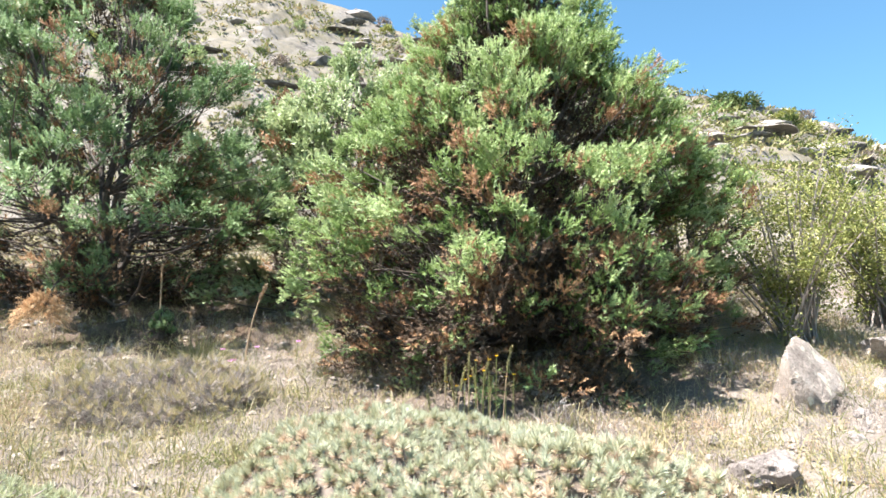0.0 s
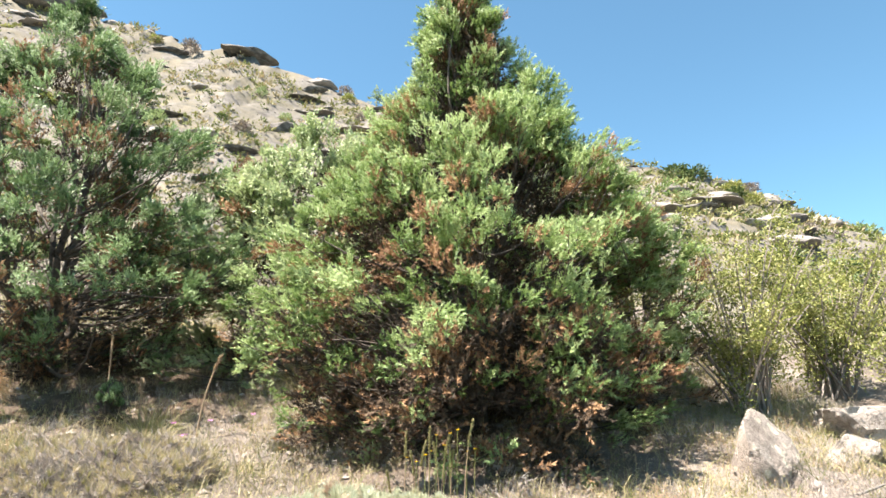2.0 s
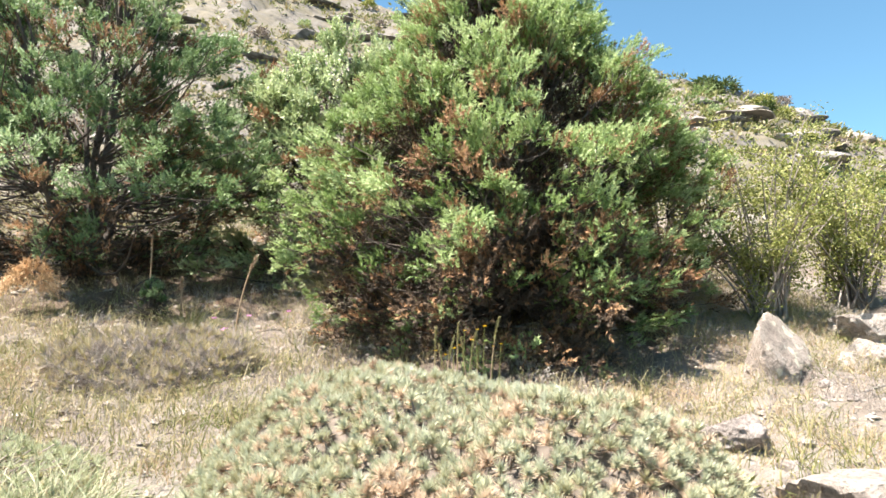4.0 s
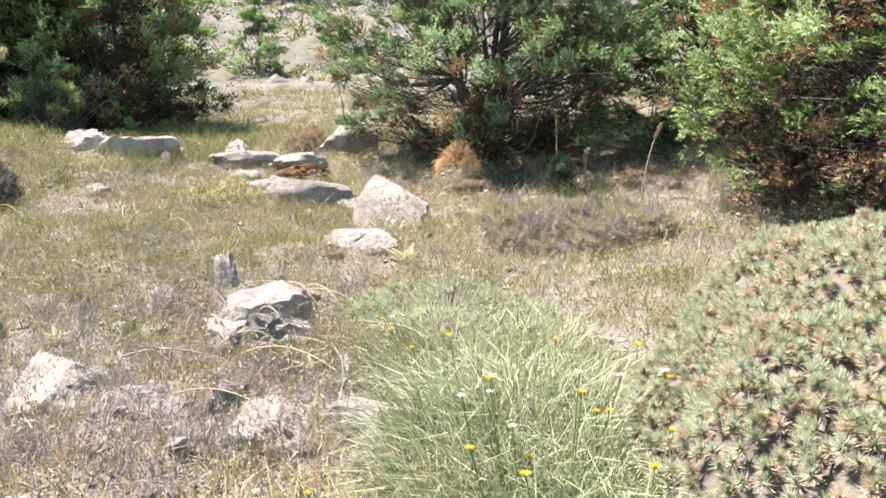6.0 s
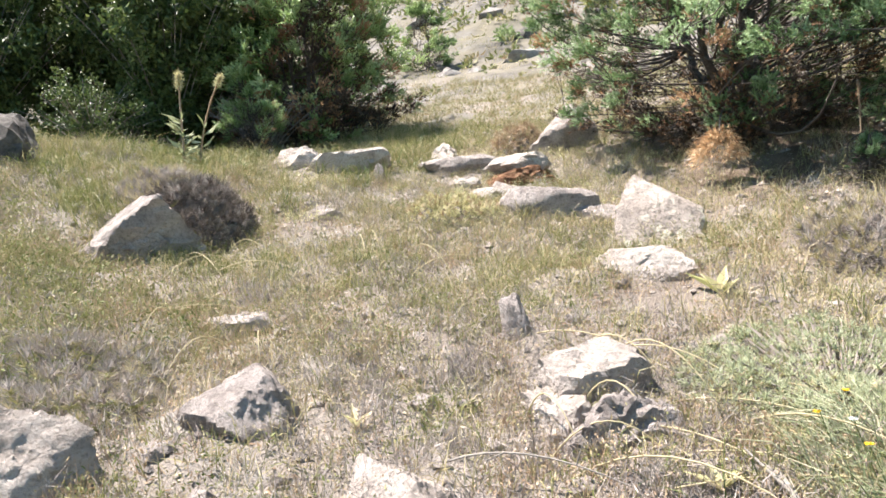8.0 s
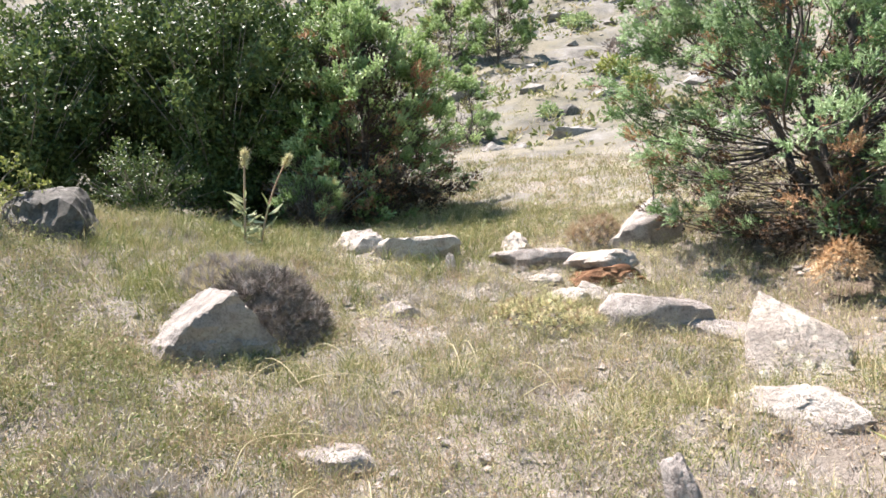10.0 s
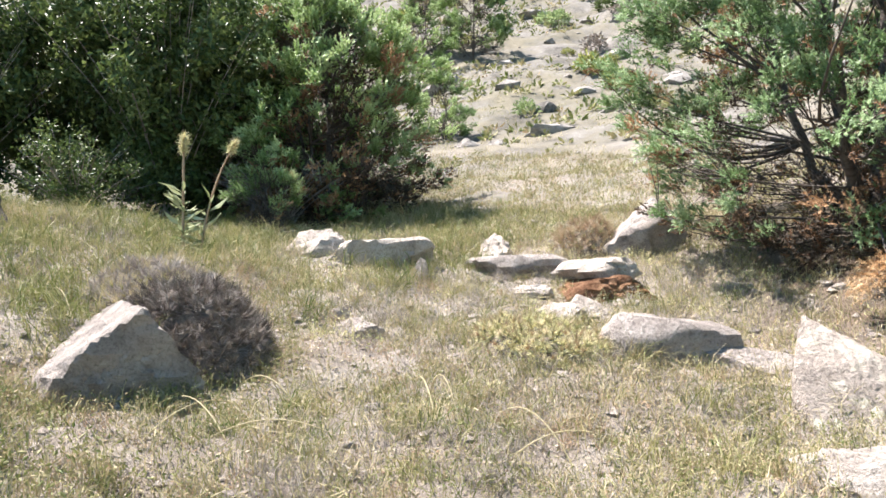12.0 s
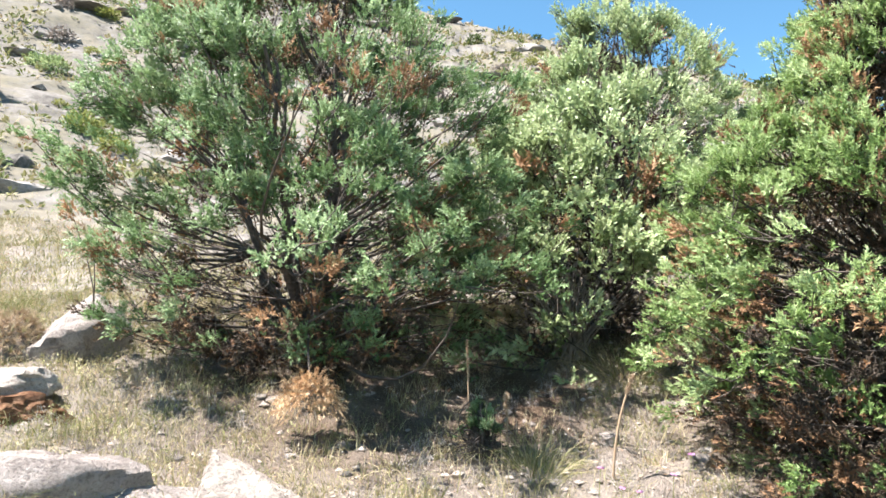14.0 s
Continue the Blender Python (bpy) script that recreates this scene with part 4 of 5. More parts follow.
cushion((-7.45, 3.3), (0.55, 0.42, 0.36), 420, 16, "grey thorn cushion with yellow-green tips behind a boulder", GRASS, THORN, (), 0.08, 46, "thorn_cushion", 0.4, width=0.005)
cushion((-6.95, 3.3), (0.62, 0.4, 0.34), 480, 15, "dark brown dead thorn cushion leaning on a boulder", DARK_THORN, THORN, (), 0.085, 46, "dead_thorn_cushion", 0.25, width=0.005)
cushion((-5.25, 4.75), (0.5, 0.32, 0.2), 260, 17, "yellowing low cushion plant before an outcrop", WEED, PALE_LEAF, (), 0.055, 40, "yellow_cushion", 0.3, width=0.007)
cushion((-6.15, 7.05), (0.34, 0.3, 0.3), 170, 19, "orange-brown dry bushy weed by a boulder", WEED, LITTER, (), 0.075, 40, "dry_weed", 0.35, width=0.006)
cushion((-4.85, 1.4), (0.6, 0.4, 0.1), 320, 21, "grey brittle thorn mat in dry weeds", THORN, GRASS, (), 0.07, 44, "thorn_mat", 0.2, width=0.0035)


# ---- grass tussocks ----
def tussock(at, R, H, blades, seed, label, mat, name="grass_tussock", width=0.0034, spread=0.7, flowers=0):
    rng = np.random.default_rng(seed)
    root = thing(name, (at[0], at[1], gz(*at)), label, "grass")
    a, q = rng.uniform(0, 2 * np.pi, blades), rng.uniform(0, 1, blades) ** 0.5
    x, y = R * q * np.cos(a), R * q * np.sin(a)
    z = ground_z(x + at[0], y + at[1]) - root.location.z - 0.01
    d = unit(np.stack([np.cos(a) * q * spread, np.sin(a) * q * spread, np.ones(blades)], 1) + rng.normal(0, 0.42, (blades, 3)))
    s = Soup()
    s.blades(np.stack([x, y, z], 1), d, H * rng.uniform(0.45, 1.1, blades), width * rng.uniform(0.6, 1.3, blades), perp(d, rng),
             np.clip(rng.normal(0.52, 0.34, blades), 0, 1), 0, rng.uniform(0.1, 0.9, blades))
    part("sward", s.mesh("sward", [mat]), root)
    for k in range(flowers):
        f, u, w = Soup(), rng.uniform(0, 2 * np.pi), rng.uniform(0.1, 1) ** 0.5
        c = np.array((R * w * math.cos(u), R * w * math.sin(u), H * rng.uniform(0.5, 0.95)))
        f.tube(bend(c * (0.8, 0.8, 0), c * (0.9, 0.9, 0.6), c, 4), (0.0015,) * 4, 3, 0.1, 1)
        t = np.linspace(0, 2 * np.pi, 8, endpoint=False)
        dd = unit(np.stack([np.cos(t), np.sin(t), 0 * t + 0.35], 1))
        f.leaves(np.repeat(c[None], 8, 0), dd, 0.014, 0.008, perp(dd, rng), 0.12 if rng.uniform() < 0.7 else 0.7)
        part("flower", f.mesh("flower", [PETAL, GRASS]), root)
    return root


tussock((-1.12, 1.85), 0.4, 0.36, 3600, 1, "blue-green grass tussock with yellow flowers", TUSSOCK, flowers=16)
tussock((-1.55, 2.45), 0.45, 0.3, 2800, 2, "pale blue-green grass beside a cushion shrub", TUSSOCK, flowers=6)
tussock((-0.85, 1.55), 0.32, 0.32, 1900, 3, "grass clump with yellow and white flowers", TUSSOCK, flowers=8)
tussock((-1.3, 1.2), 0.35, 0.28, 1700, 4, "green and straw grass at the path's edge", GRASS, flowers=4)
tussock((-2.05, 5.85), 0.16, 0.34, 320, 5, "small arching tussock of straw grass", GRASS, spread=1.6)
tussock((-4.75, 4.95), 0.16, 0.3, 320, 6, "olive grass tuft in front of a slab", GRASS, spread=1.1)
tussock((-9.1, 7.9), 0.5, 0.5, 700, 7, "tall green grass at the foot of a juniper", GRASS)
tussock((-1.05, 7.5), 0.25, 0.5, 300, 8, "tall straw grass between junipers", GRASS, spread=1.3)


# ---- tall single plants ----
def stalk_plant(at, H, seed, label, head, lean=(0, 0), name="dry_stalk", thick=0.008, head_len=0.16, leaves=0, leaf_mat=None, head_r=0.02):
    rng = np.random.default_rng(seed)
    root = thing(name, (at[0], at[1], gz(*at) - 0.01), label, "plant")
    top = np.array((lean[0], lean[1], H))
    pts = bend((0, 0, 0), (lean[0] * 0.2, lean[1] * 0.2, H * 0.6), top, 8)
    s = Soup()
    s.tube(pts, np.linspace(thick, thick * 0.6, 8), 6, 0.45)
    part("stem", s.mesh("stem", [LITTER], True), root)
    h = Soup()
    n = int(700 * head_len / 0.2)
    u = rng.uniform(1 - head_len / H, 1, n)
    p = np.stack([np.interp(u, np.linspace(0, 1, 8), pts[:, i]) for i in range(3)], 1)
    d = unit(rng.normal(0, 1, (n, 3)) + np.array((0, 0, 0.4)))
    h.needles(p, d, head_r * rng.uniform(0.8, 1.8, n), 0.006, perp(d, rng), np.clip(rng.normal(0.5, 0.2, n), 0, 1))
    part("seed_head", h.mesh("seed_head", [head]), root)
    if leaves:
        u = rng.uniform(0.02, 0.5, leaves)
        p = np.stack([np.interp(u, np.linspace(0, 1, 8), pts[:, i]) for i in range(3)], 1)
        a = rng.uniform(0, 2 * np.pi, leaves)
        d = unit(np.stack([np.cos(a), np.sin(a), rng.uniform(0.1, 0.8, leaves)], 1))
        side, tint_of = perp(d, rng) * (1, 1, 0.3), np.clip(rng.normal(0.4, 0.2, leaves), 0, 1)
        for k in range(leaves):
            f = Soup()
            f.leaves(p[k:k + 1], d[k:k + 1], rng.uniform(0.12, 0.26), rng.uniform(0.03, 0.06), side[k:k + 1], tint_of[k])
            part("leaf", f.mesh("leaf", [leaf_mat]), root)
    return root


stalk_plant((-2.45, 6.05), 0.72, 1, "dry brown upright seed stalk before a juniper", LITTER, thick=0.007, head_len=0.3, head_r=0.009)
stalk_plant((-1.62, 5.7), 0.62, 2, "bent dry stalk with a bristly brown seed head", LITTER, (0.16, 0), thick=0.009, head_len=0.13, head_r=0.016)
stalk_plant((-2.2, 6.1), 0.36, 3, "short dry brown seed stalk", LITTER, thick=0.008, head_len=0.14)
stalk_plant((-8.9, 4.3), 1.1, 4, "tall mullein with pale woolly flower head and green leaves", PALE_LEAF, (-0.05, 0.05), "mullein", 0.016, 0.2, 34, SOFT_GREEN, 0.05)
stalk_plant((-8.75, 4.4), 1.0, 5, "leaning mullein stem with pale flower head", PALE_LEAF, (0.42, 0.12), "mullein", 0.013, 0.12, 10, SOFT_GREEN, 0.05)
for k in range(9):
    stalk_plant((-0.12 + 0.045 * k + 0.02 * (k % 3), 4.32 + 0.05 * (k % 4)), 0.3 + 0.04 * ((k * 5) % 7), 20 + k, "thin stem of small yellow flowers", GRASS, (0.05 * ((k % 3) - 0.6), 0), "yellow_flower_stem", 0.003, 0.16, 0, None, 0.008)


def petals(at, z, size, tone, seed, label, count=8):
    rng = np.random.default_rng(seed)
    root = thing("wild_flower", (at[0], at[1], gz(*at)), label, "flower", "wild flowers")
    s = Soup()
    s.tube(bend((0, 0, 0), (0.01, 0, z * 0.6), (0.02, 0, z), 4), (0.002,) * 4, 3, 0.2)
    part("stem", s.mesh("stem", [GRASS]), root)
    t = np.linspace(0, 2 * np.pi, count, endpoint=False)
    d = unit(np.stack([np.cos(t), np.sin(t), 0 * t + 0.3], 1))
    f = Soup()
    f.leaves(np.repeat(np.array([[0.02, 0, z]]), count, 0), d, size, size * 0.6, perp(d, rng), tone)
    part("blossom", f.mesh("blossom", [PETAL]), root)


for k, (x, y) in enumerate(((-1.66, 5.4), (-1.6, 5.28), (-1.75, 5.5), (-1.2, 5.6), (-1.42, 5.25))):
    petals((x, y), 0.14 + 0.02 * k, 0.024, 1.0, k, "small pink thistle flower by the path")
for k, (x, y) in enumerate(((-0.78, 2.0), (-0.72, 1.75), (-0.68, 1.9), (-0.2, 1.35), (0.1, 1.3), (-0.95, 2.35), (0.0, 4.3), (0.08, 4.36), (0.16, 4.3), (0.24, 4.34), (0.3, 4.42), (-0.06, 4.38), (0.05, 4.28), (0.2, 4.4), (0.12, 4.36), (0.34, 4.36))):
    petals((x, y), (0.22 if y < 4 else 0.3) + 0.04 * (k % 5), 0.018 if y < 4 else 0.013, 0.7 if k in (0, 2, 3) else 0.12, 50 + k, "small pale flower in the grass" if k in (0, 2, 3) else "small yellow flower on a thin stem")


def leaf_rosette(at, count, length, seed, label, mat, up=0.8):
    rng = np.random.default_rng(seed)
    root = thing("leaf_rosette", (at[0], at[1], gz(*at)), label, "plant")
    a = 2 * np.pi * np.arange(count) / count + rng.uniform(0, 0.5, count)
    d = unit(np.stack([np.cos(a), np.sin(a), up * rng.uniform(0.5, 1.6, count)], 1))
    for k in range(count):
        s = Soup()
        side = np.array([[-math.sin(a[k]), math.cos(a[k]), 0]])
        s.leaves(np.zeros((1, 3)), d[k:k + 1], length * rng.uniform(0.6, 1.1), length * 0.3, side, float(np.clip(rng.normal(0.5, 0.25), 0, 1)), 0, 0.12)
        part("leaf", s.mesh("leaf", [mat]), root)


leaf_rosette((-2.75, 3.85), 8, 0.2, 1, "pale yellow lance-leaved plant on bare soil", PALE_LEAF)
leaf_rosette((0.92, 2.62), 9, 0.2, 2, "withered tan broad-leaved plant beside a cushion shrub", CUSHION_DRY, 1.3)
leaf_rosette((-2.2, 2.2), 6, 0.12, 3, "small yellowing broad-leaved weed", PALE_LEAF)
leaf_rosette((-3.5, 1.95), 6, 0.1, 4, "small pale weed between stones", PALE_LEAF)
leaf_rosette((1.15, 2.95), 10, 0.14, 5, "green broad-leaved weed by a rock", WEED)


def dead_branch(a, b, seed, label, r=0.012):
    rng = np.random.default_rng(seed)
    a = np.array((*a, gz(*a) + 0.03))
    b = np.array((*b, gz(*b) + 0.05))
    s = Soup()
    pts = bend(a, (a + b) / 2 + rng.normal(0, 0.05, 3) + (0, 0, 0.04), b, 9) - a
    s.tube(pts, np.linspace(r, r * 0.4, 9), 6)
    for k in (3, 5, 6):
        e = pts[k] + rng.normal(0, 0.12, 3) * (1, 1, 0.3) + (0, 0, 0.05)
        s.tube(bend(pts[k], (pts[k] + e) / 2, e, 4), np.linspace(r * 0.6, r * 0.2, 4), 4)
    ob = new("dead_branch", s.mesh("dead_branch", [DEADWOOD], True))
    ob.location = a
    tagged(ob, label, "branch")


dead_branch((-2.1, 2.3), (-1.85, 1.9), 1, "fallen grey branch on dry litter", 0.014)
dead_branch((-2.75, 1.15), (-2.55, 0.85), 2, "thin grey twig lying over stones", 0.008)
dead_branch((-3.2, 1.3), (-2.7, 1.02), 3, "dry forked twig lying over stones", 0.007)
dead_branch((-3.0, 1.9), (-2.4, 2.05), 4, "long pale dry stem on the ground", 0.005)
dead_branch((2.3, 3.9), (3.2, 4.4), 5, "bare grey branch lying below shrubs", 0.008)
dead_branch((-4.2, 5.4), (-3.6, 5.55), 6, "bleached fallen branch in litter", 0.01)


def arching_stem(a, b, height, label):
    a, b = np.array((*a, gz(*a))), np.array((*b, gz(*b)))
    s = Soup()
    pts = bend(a, (a + b) / 2 + (0, 0, height * 2), b + (0, 0, 0.03), 10) - a
    s.tube(pts, np.linspace(0.004, 0.002, 10), 5, 0.9)
    ob = new("dry_stalk", s.mesh("dry_stalk", [GRASS], True))
    ob.location = a
    tagged(ob, label, "plant", "arching dry stems")


stem_rng = np.random.default_rng(5)
for k in range(16):
    x, y, w, l = stem_rng.uniform(-3.5, -2.2), stem_rng.uniform(1.8, 3.2), stem_rng.uniform(-0.5, 0.5), stem_rng.uniform(0.35, 0.8)
    arching_stem((x, y), (x + l * math.cos(w), y + l * math.sin(w)), stem_rng.uniform(0.05, 0.16), "long pale arching dry stem over the outcrop")
for k in range(18):
    x, y, w, l = stem_rng.uniform(-7.5, -4.2), stem_rng.uniform(1.2, 4.0), stem_rng.uniform(0, 6.28), stem_rng.uniform(0.3, 0.7)
    arching_stem((x, y), (x + l * math.cos(w), y + l * math.sin(w)), stem_rng.uniform(0.06, 0.2), "long pale arching dry stem in weeds")


# ---- what nobody could count: grass, weeds, litter, grit ----
def scatter(n, seed, box, patch=0.0, scale=1.3):
    rng = np.random.default_rng(seed)
    x, y = rng.uniform(box[0], box[1], n * 3), rng.uniform(box[2], box[3], n * 3)
    keep = fbm(np.stack([x, y, 0 * x], 1) * scale + seed, 3) > rng.normal(patch, 0.12, n * 3)
    keep &= duff_shade(x, y) < rng.uniform(0.0, 1.3, n * 3)
    x, y = x[keep][:n], y[keep][:n]
    return np.stack([x, y, ground_z(x, y)], 1), rng


def stuff(name, me, label, category):
    return tagged(new(name, me), label, category, "", "stuff")


NEAR = (-10.5, 3.4, 0.7, 9.5)


def grass_cover(name, n, blades, height, seed, box, patch, tone, label, width=0.004, radius=0.06):
    p, rng = scatter(n, seed, box, patch)
    m = len(p) * blades
    P = np.repeat(p, blades, 0) + rng.normal(0, radius, (m, 3)) * (1, 1, 0)
    P[:, 2] = ground_z(P[:, 0], P[:, 1]) - 0.005
    d = unit(rng.normal(0, 0.42, (m, 3)) + np.array((0, 0, 1)))
    big = np.repeat(rng.uniform(0.5, 1.3, len(p)), blades)
    t = np.clip(np.repeat(rng.normal(tone, 0.18, len(p)), blades) + rng.normal(0, 0.14, m), 0, 1)
    s = Soup()
    s.blades(P, d, height * big * rng.uniform(0.4, 1.2, m), width * rng.uniform(0.6, 1.4, m), perp(d, rng), t, 0, rng.uniform(0.1, 0.9, m))
    return stuff(name, s.mesh(name, [GRASS]), label, "grass")


def weed_cover(name, n, leaves, size, seed, box, patch, tone, label, mat, leaf=0.02, twiggy=False):
    p, rng = scatter(n, seed, box, patch)
    m = len(p) * leaves
    a, u = rng.uniform(0, 2 * np.pi, m), rng.uniform(0, 1, m)
    big = np.repeat(rng.uniform(0.5, 1.4, len(p)), leaves)
    P = np.repeat(p, leaves, 0) + np.stack([np.cos(a) * u ** 0.5, np.sin(a) * u ** 0.5, 0 * a], 1) * (size * big)[:, None]
    P[:, 2] = ground_z(P[:, 0], P[:, 1]) + size * big * rng.uniform(0, 1.1, m) * (1.1 - 0.6 * u)
    d = unit(rng.normal(0, 0.8, (m, 3)) + np.array((0, 0, 0.6)))
    t = np.clip(np.repeat(rng.normal(tone, 0.2, len(p)), leaves) + rng.normal(0, 0.12, m), 0, 1)
    s = Soup()
    if twiggy:
        s.needles(P, d, leaf * 2.2 * rng.uniform(0.5, 1.5, m), 0.0028 * rng.uniform(0.6, 1.4, m), perp(d, rng), t)
    else:
        s.leaves(P, d, leaf * rng.uniform(0.5, 1.3, m), leaf * 0.36 * rng.uniform(0.6, 1.3, m), perp(d, rng), t)
    q = rng.choice(m, m // 3, replace=False)
    dd = unit(rng.normal(0, 0.35, (len(q), 3)) + np.array((0, 0, 1)))
    base = P[q].copy()
    base[:, 2] = ground_z(base[:, 0], base[:, 1])
    s.needles(base, dd, size * rng.uniform(0.5, 1.5, len(q)), 0.0035, perp(dd, rng), np.clip(t[q] + 0.25, 0, 1))
    return stuff(name, s.mesh(name, [mat]), label, "weeds")


grass_cover("dry_grass", 4600, 16, 0.17, 101, NEAR, -0.02, 0.7, "thin straw-coloured grass over the slope")
grass_cover("green_grass", 3200, 18, 0.15, 102, NEAR, 0.1, 0.42, "patches of green grass over the slope")
grass_cover("bank_grass", 1500, 16, 0.28, 103, (-13.5, -6.8, 2.5, 9.0), 0.0, 0.35, "taller green and straw grass on the bank", 0.006)
grass_cover("slope_grass", 1700, 12, 0.2, 104, (-24, 12, 8.5, 30), 0.05, 0.62, "straw-coloured grass on the upper slope", 0.012, 0.14)
grass_cover("upper_grass", 1900, 13, 0.2, 105, (-14, 2.5, 8.8, 15), -0.05, 0.5, "straw and olive grass above the junipers", 0.007, 0.1)
weed_cover("upper_weeds", 1300, 16, 0.14, 115, (-14, 2.5, 8.8, 15), -0.05, 0.6, "brown weeds above the junipers", WEED, 0.045)
weed_cover("low_weeds", 3200, 26, 0.085, 111, NEAR, 0.03, 0.55, "low green and brown weeds over the slope", WEED)
weed_cover("dry_weeds", 3000, 26, 0.1, 112, NEAR, 0.08, 0.75, "brown dried weeds over the slope", WEED)
weed_cover("thorn_weeds", 2000, 40, 0.09, 113, NEAR, 0.03, 0.5, "grey brittle thorn weeds between stones", THORN, 0.03, True)
weed_cover("near_thorns", 300, 60, 0.11, 116, (-5.6, -1.3, 0.8, 2.8), -0.05, 0.45, "grey brittle weeds among the stones", THORN, 0.028, True)
weed_cover("near_weeds", 320, 30, 0.11, 117, (-5.6, -1.0, 0.8, 3.0), -0.05, 0.8, "brown dried weeds among the stones", WEED, 0.02)
weed_cover("green_weeds", 1100, 28, 0.1, 118, (-9.5, -3.2, 0.9, 5.5), 0.02, 0.34, "olive-green leafy weeds over the bank", WEED, 0.022)
weed_cover("bank_weeds", 420, 40, 0.2, 119, (-9.5, -5.0, 0.2, 2.3), -0.1, 0.38, "tall green and yellowing weeds on the bank", WEED, 0.035)
weed_cover("yellow_weeds", 220, 26, 0.1, 114, (-9.5, -3.5, 4.0, 8.5), 0.1, 0.4, "pale yellow leafy weeds by the outcrop", PALE_LEAF, 0.03)


def litter_cover():
    p, rng = scatter(34000, 121, NEAR, -0.15, 0.8)
    d = unit(rng.normal(0, 1, p.shape) * (1, 1, 0.25))
    s = Soup()
    s.leaves(p + np.array((0, 0, 0.006)), d, rng.uniform(0.012, 0.04, len(p)), rng.uniform(0.005, 0.016, len(p)), unit(np.cross(d, (0, 0, 1.0)) + rng.normal(0, 0.2, p.shape)), rng.uniform(0, 1, len(p)))
    return stuff("leaf_litter", s.mesh("leaf_litter", [LITTER]), "dry brown and tan litter on the soil", "litter")


def grit_cover(n, seed, lo, hi, box, name, label, power=3, mat=PALE_STONE):
    p, rng = scatter(n, seed, box, -0.1, 0.9)
    v0 = np.array([(1, 0, 0), (-1, 0, 0), (0, 1, 0), (0, -1, 0), (0, 0, 1), (0, 0, -1)], float)
    f0 = np.array([(0, 2, 4), (2, 1, 4), (1, 3, 4), (3, 0, 4), (2, 0, 5), (1, 2, 5), (3, 1, 5), (0, 3, 5)])
    size = lo + (hi - lo) * rng.uniform(0, 1, len(p)) ** power
    if lo >= 0.02:
        g = (1 + 5 ** 0.5) / 2
        v0 = np.array([(-1, g, 0), (1, g, 0), (-1, -g, 0), (1, -g, 0), (0, -1, g), (0, 1, g), (0, -1, -g), (0, 1, -g), (g, 0, -1), (g, 0, 1), (-g, 0, -1), (-g, 0, 1)]) / 2
        f0 = np.array([(0, 11, 5), (0, 5, 1), (0, 1, 7), (0, 7, 10), (0, 10, 11), (1, 5, 9), (5, 11, 4), (11, 10, 2), (10, 7, 6), (7, 1, 8), (3, 9, 4), (3, 4, 2), (3, 2, 6), (3, 6, 8), (3, 8, 9), (4, 9, 5), (2, 4, 11), (6, 2, 10), (8, 6, 7), (9, 8, 1)])
    k = len(v0)
    v = v0[None] * rng.uniform(0.55, 1.15, (len(p), k, 1)) * size[:, None, None] * np.array((1, 1, 0.6)) + p[:, None]
    a = rng.uniform(0, 2 * np.pi, len(p))
    dv = v - p[:, None]
    c, s_ = np.cos(a)[:, None], np.sin(a)[:, None]
    v = np.stack([dv[..., 0] * c - dv[..., 1] * s_, dv[..., 0] * s_ + dv[..., 1] * c, dv[..., 2]], -1) + p[:, None]
    f = (f0[None] + k * np.arange(len(p))[:, None, None]).reshape(-1, 3)
    return stuff(name, fast_mesh(name, v.reshape(-1, 3), f, [mat], None, None, False), label, "gravel")


litter_cover()
grit_cover(10000, 131, 0.006, 0.05, NEAR, "gravel", "loose pale grit and pebbles on the soil")
grit_cover(1100, 132, 0.02, 0.085, NEAR, "loose_stones", "scattered fist-sized grey stones on the slope", 2, LIMESTONE)
grit_cover(1500, 133, 0.1, 0.7, (-60, 45, 14, 80), "hillside_stones", "loose grey stones across the far hillside", 4, HILL_STONE)


# ---- the far hillside ----
def hill_point(az, r):
    return r * math.sin(radians(az)), 0.25 + r * math.cos(radians(az))


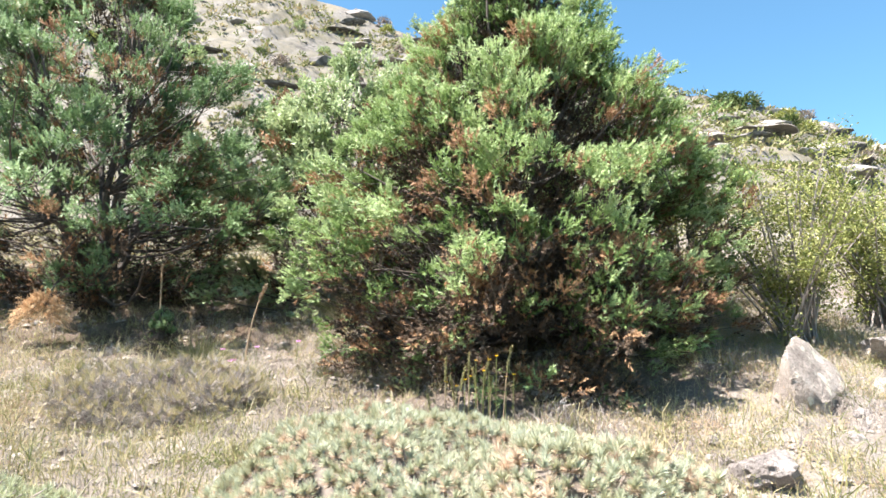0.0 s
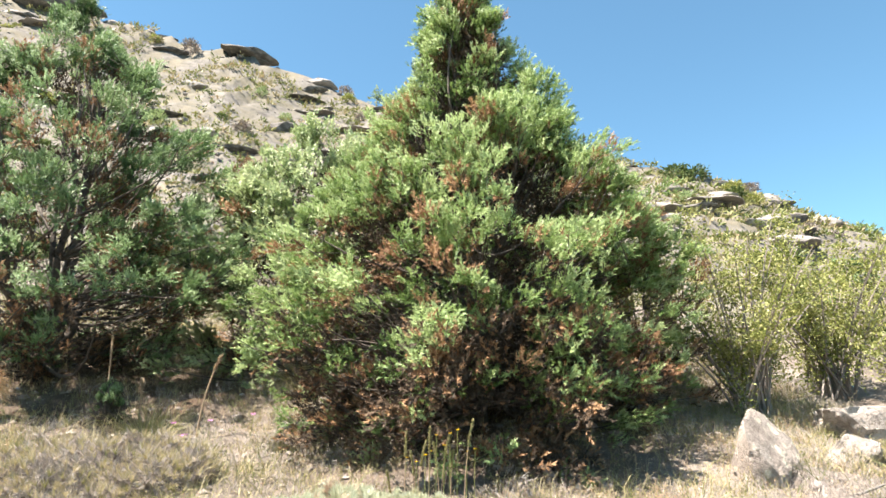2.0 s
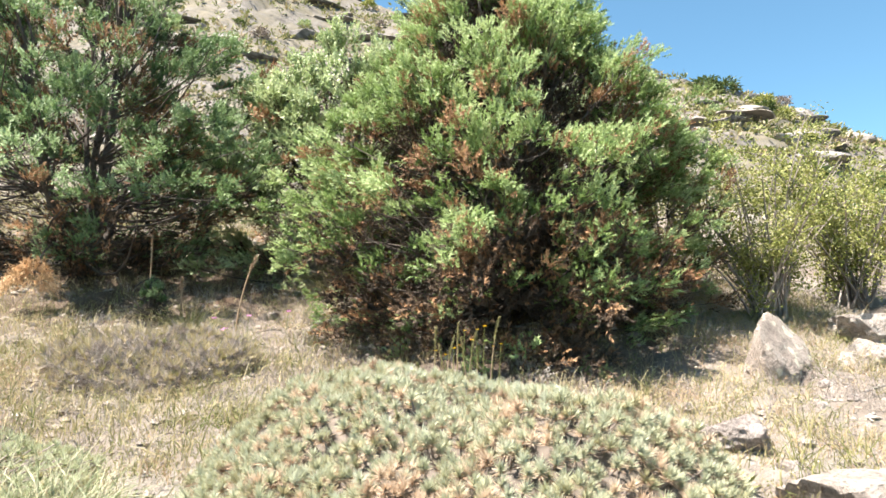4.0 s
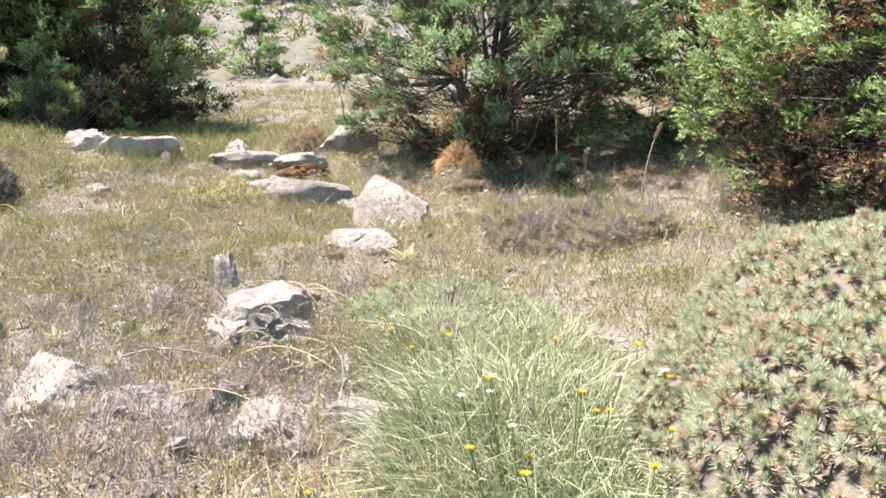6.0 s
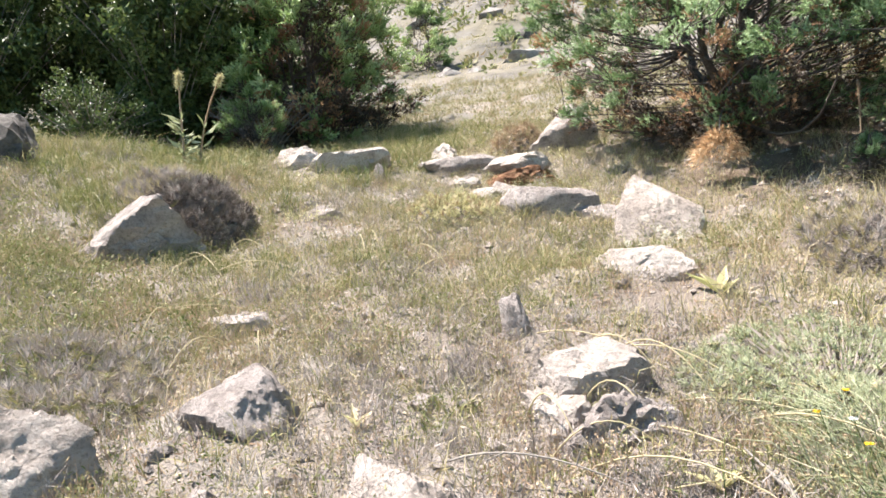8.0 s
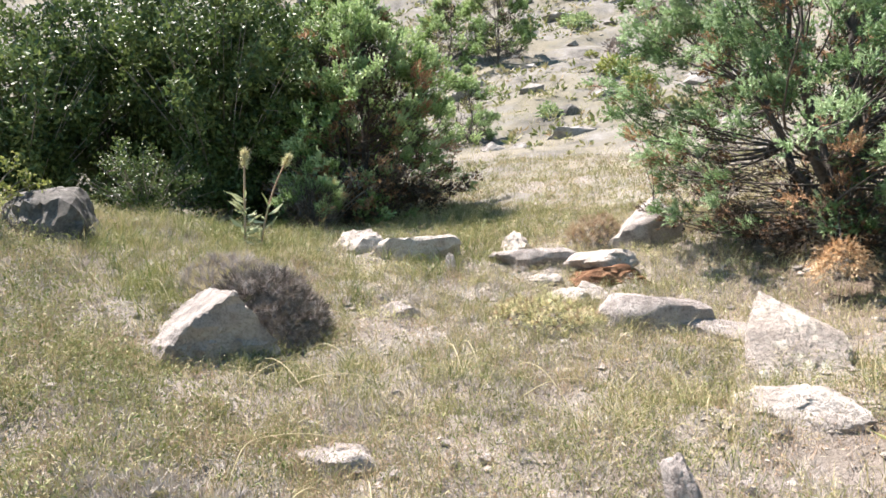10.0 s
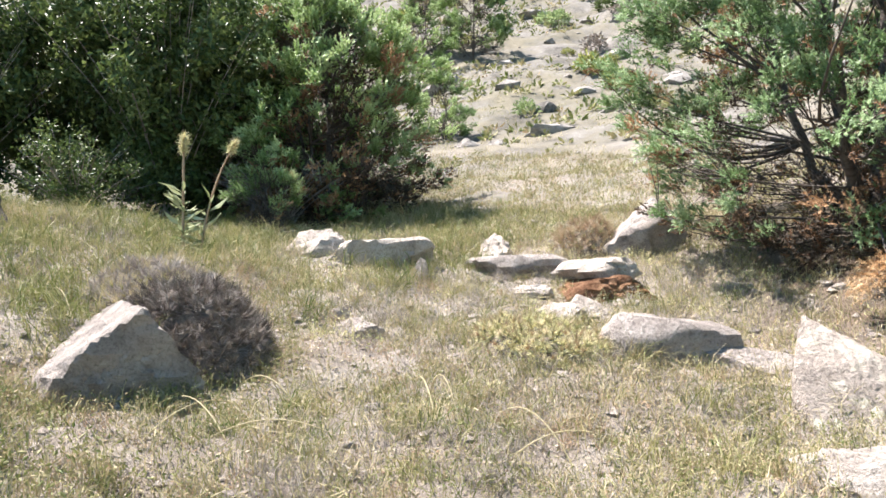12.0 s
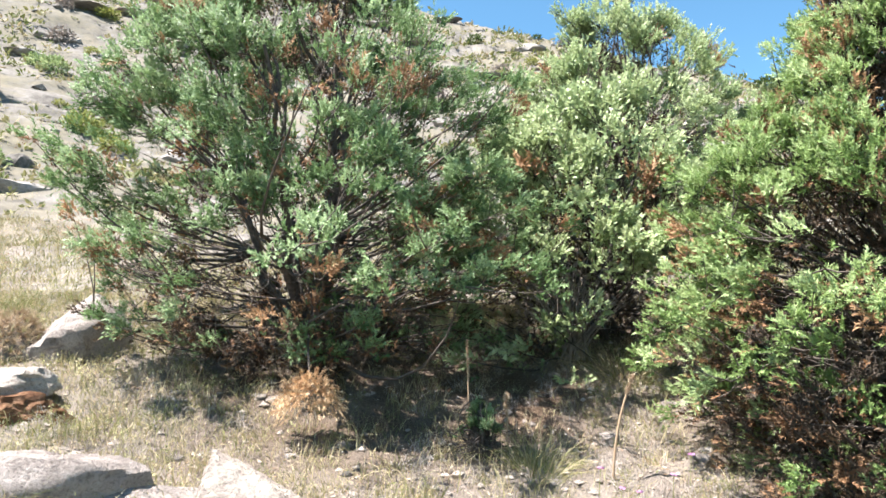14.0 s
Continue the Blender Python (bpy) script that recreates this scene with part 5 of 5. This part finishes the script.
def far_shrubs():
    rng = np.random.default_rng(77)
    kinds = []
    for k, (mat, label) in enumerate(((DARKLEAF, "rounded dark-green bush on the rocky hillside"), (BROADLEAF, "olive-green bush on the rocky hillside"), (THORN, "grey-brown thorny bush on the rocky hillside"), (JUNIPER_PALE, "pale green bush on the rocky hillside"))):
        s = Soup()
        n = 340
        d = unit(rng.normal(0, 1, (n, 3)) * (1, 1, 0.7) + np.array((0, 0, 0.35)))
        p = d * (rng.uniform(0.35, 1.0, n) * (0.7 + 0.5 * value_noise(d * 2.3 + k * 9)))[:, None] * (0.62, 0.62, 0.55) + np.array((0, 0, 0.25))
        e = unit(d + rng.normal(0, 0.5, (n, 3)))
        s.leaves(p, e, 0.24 * rng.uniform(0.6, 1.2, n), 0.085, perp(e, rng), np.clip(rng.normal(0.5, 0.2, n), 0, 1))
        kinds.append((s.mesh("hillside_bush", [mat]), label))
    first = {}
    spots = [(29.8, 26.5, 1.5, 0), (25.0, 54, 1.6, 0), (23.4, 54, 1.8, 0), (27.6, 52, 1.4, 1), (29.0, 50, 1.2, 1)]
    for _ in range(150):
        az, u = rng.uniform(-62, 42), rng.uniform(0.0, 1)
        r = 22 + (np.interp(az, RIDGE_AZ, RIDGE_R) - 22) * u ** 0.75
        spots.append((az, r, rng.uniform(0.4, 0.9) * (0.7 + r / 55), int(rng.choice([0, 1, 2, 2, 3]))))
    for az, r, size, k in spots:
        x, y = hill_point(az, r)
        m = pose(x, y, gz(x, y), 0, 0, rng.uniform(0, 360)) @ Matrix.Diagonal((size, size, size * rng.uniform(0.7, 1.0), 1))
        if k not in first:
            first[k] = tagged(new("hillside_bush", kinds[k][0]), kinds[k][1], "bush", "bushes on the hillside")
            first[k].matrix_world = m
        else:
            ob = new("hillside_bush", kinds[k][0])
            ob.matrix_world = m
            tagged(ob, kinds[k][1], "bush", "bushes on the hillside")


def far_rocks():
    rng = np.random.default_rng(78)
    kinds = [rock_mesh("hillside_rock", (1, 1, 0.8), DARK_STONE if k == 3 else HILL_STONE, 200 + k, rough=0.14, sub=3) for k in range(4)]
    spots = [(-28.5, 84, 9, 3.0, 3, "massive grey crag on the skyline"), (-21, 82, 4, 1.2, 3, "grey crag on the skyline"), (-13.5, 79, 7, 1.6, 3, "dark ledge of rock on the skyline"), (-7, 76, 4, 1.6, 2, "grey crag on the skyline"),
             (4.0, 70, 4.2, 3.0, 1, "knobbly grey crag on the skyline"), (19, 57, 3.0, 1.1, 3, "dark ledge of rock near the ridge"), (30, 44, 2.6, 1.4, 2, "grey outcrop with a shaded cleft"), (31.5, 43, 2.2, 1.2, 3, "dark cleft outcrop on the hillside"),
             (-36.0, 25.5, 0.95, 1.1, 3, "dark upright rock on the open slope"), (-36.6, 22.5, 1.5, 0.7, 0, "pinkish rock on the open slope"), (-42.5, 22.0, 1.0, 0.7, 1, "grey rock beside a young juniper"), (-40.5, 21.5, 0.8, 0.5, 2, "small grey rock on the open slope")]
    for k in range(34):
        az, u = rng.uniform(-62, 38), rng.uniform(0.3, 1)
        r = 24 + (np.interp(az, RIDGE_AZ, RIDGE_R) - 25) * u
        spots.append((az, r, rng.uniform(2.2, 5), rng.uniform(0.4, 0.8), 3 if k % 3 == 0 else 1, "long grey rock ledge across the hillside"))
    for _ in range(110):
        az, u = rng.uniform(-62, 42), rng.uniform(0, 1)
        r = 24 + (np.interp(az, RIDGE_AZ, RIDGE_R) - 23) * u
        w = rng.uniform(0.6, 1.6) * (0.7 + r / 40)
        spots.append((az, r, w, w * rng.uniform(0.3, 0.6), int(rng.integers(0, 4)), "weathered grey rock on the far hillside"))
    for az, r, w, h, k, label in spots:
        x, y = hill_point(az, r)
        ob = new("hillside_rock", kinds[k])
        ob.matrix_world = pose(x, y, gz(x, y) - 0.1 * h, 0, 0, rng.uniform(-25, 25) - az) @ Matrix.Diagonal((w, w * 0.6, h / 0.8, 1))
        tagged(ob, label, "rock", "rocks on the hillside")


def hill_scrub():
    """Low scrub that dots the whole hillside."""
    rng = np.random.default_rng(91)
    n, each = 9000, 12
    az, u = rng.uniform(-64, 44, n), rng.uniform(0, 1, n) ** 0.7
    r = 17 + (np.interp(az, RIDGE_AZ, RIDGE_R) - 17) * u
    x, y = r * np.sin(np.radians(az)), 0.25 + r * np.cos(np.radians(az))
    keep = fbm(np.stack([x, y, 0 * x], 1) * 0.16, 3) > rng.normal(0.0, 0.1, n)
    x, y, r = x[keep], y[keep], r[keep]
    c = np.stack([x, y, ground_z(x, y)], 1)
    size = (0.12 + 0.0042 * r) * rng.uniform(0.5, 1.6, len(c))
    d = unit(rng.normal(0, 1, (len(c) * each, 3)) * (1, 1, 0.5) + np.array((0, 0, 0.6)))
    S = np.repeat(size, each)
    p = np.repeat(c, each, 0) + d * (S * rng.uniform(0.1, 0.8, len(S)))[:, None]
    s = Soup()
    s.leaves(p, d, S * rng.uniform(0.5, 1.0, len(S)), S * 0.4, perp(d, rng), np.clip(np.repeat(rng.uniform(0, 0.75, len(c)), each) + rng.normal(0, 0.1, len(S)), 0, 1))
    return stuff("hillside_scrub", s.mesh("hillside_scrub", [WEED]), "low olive and brown scrub dotting the hillside", "scrub")


far_shrubs()
far_rocks()
hill_scrub()
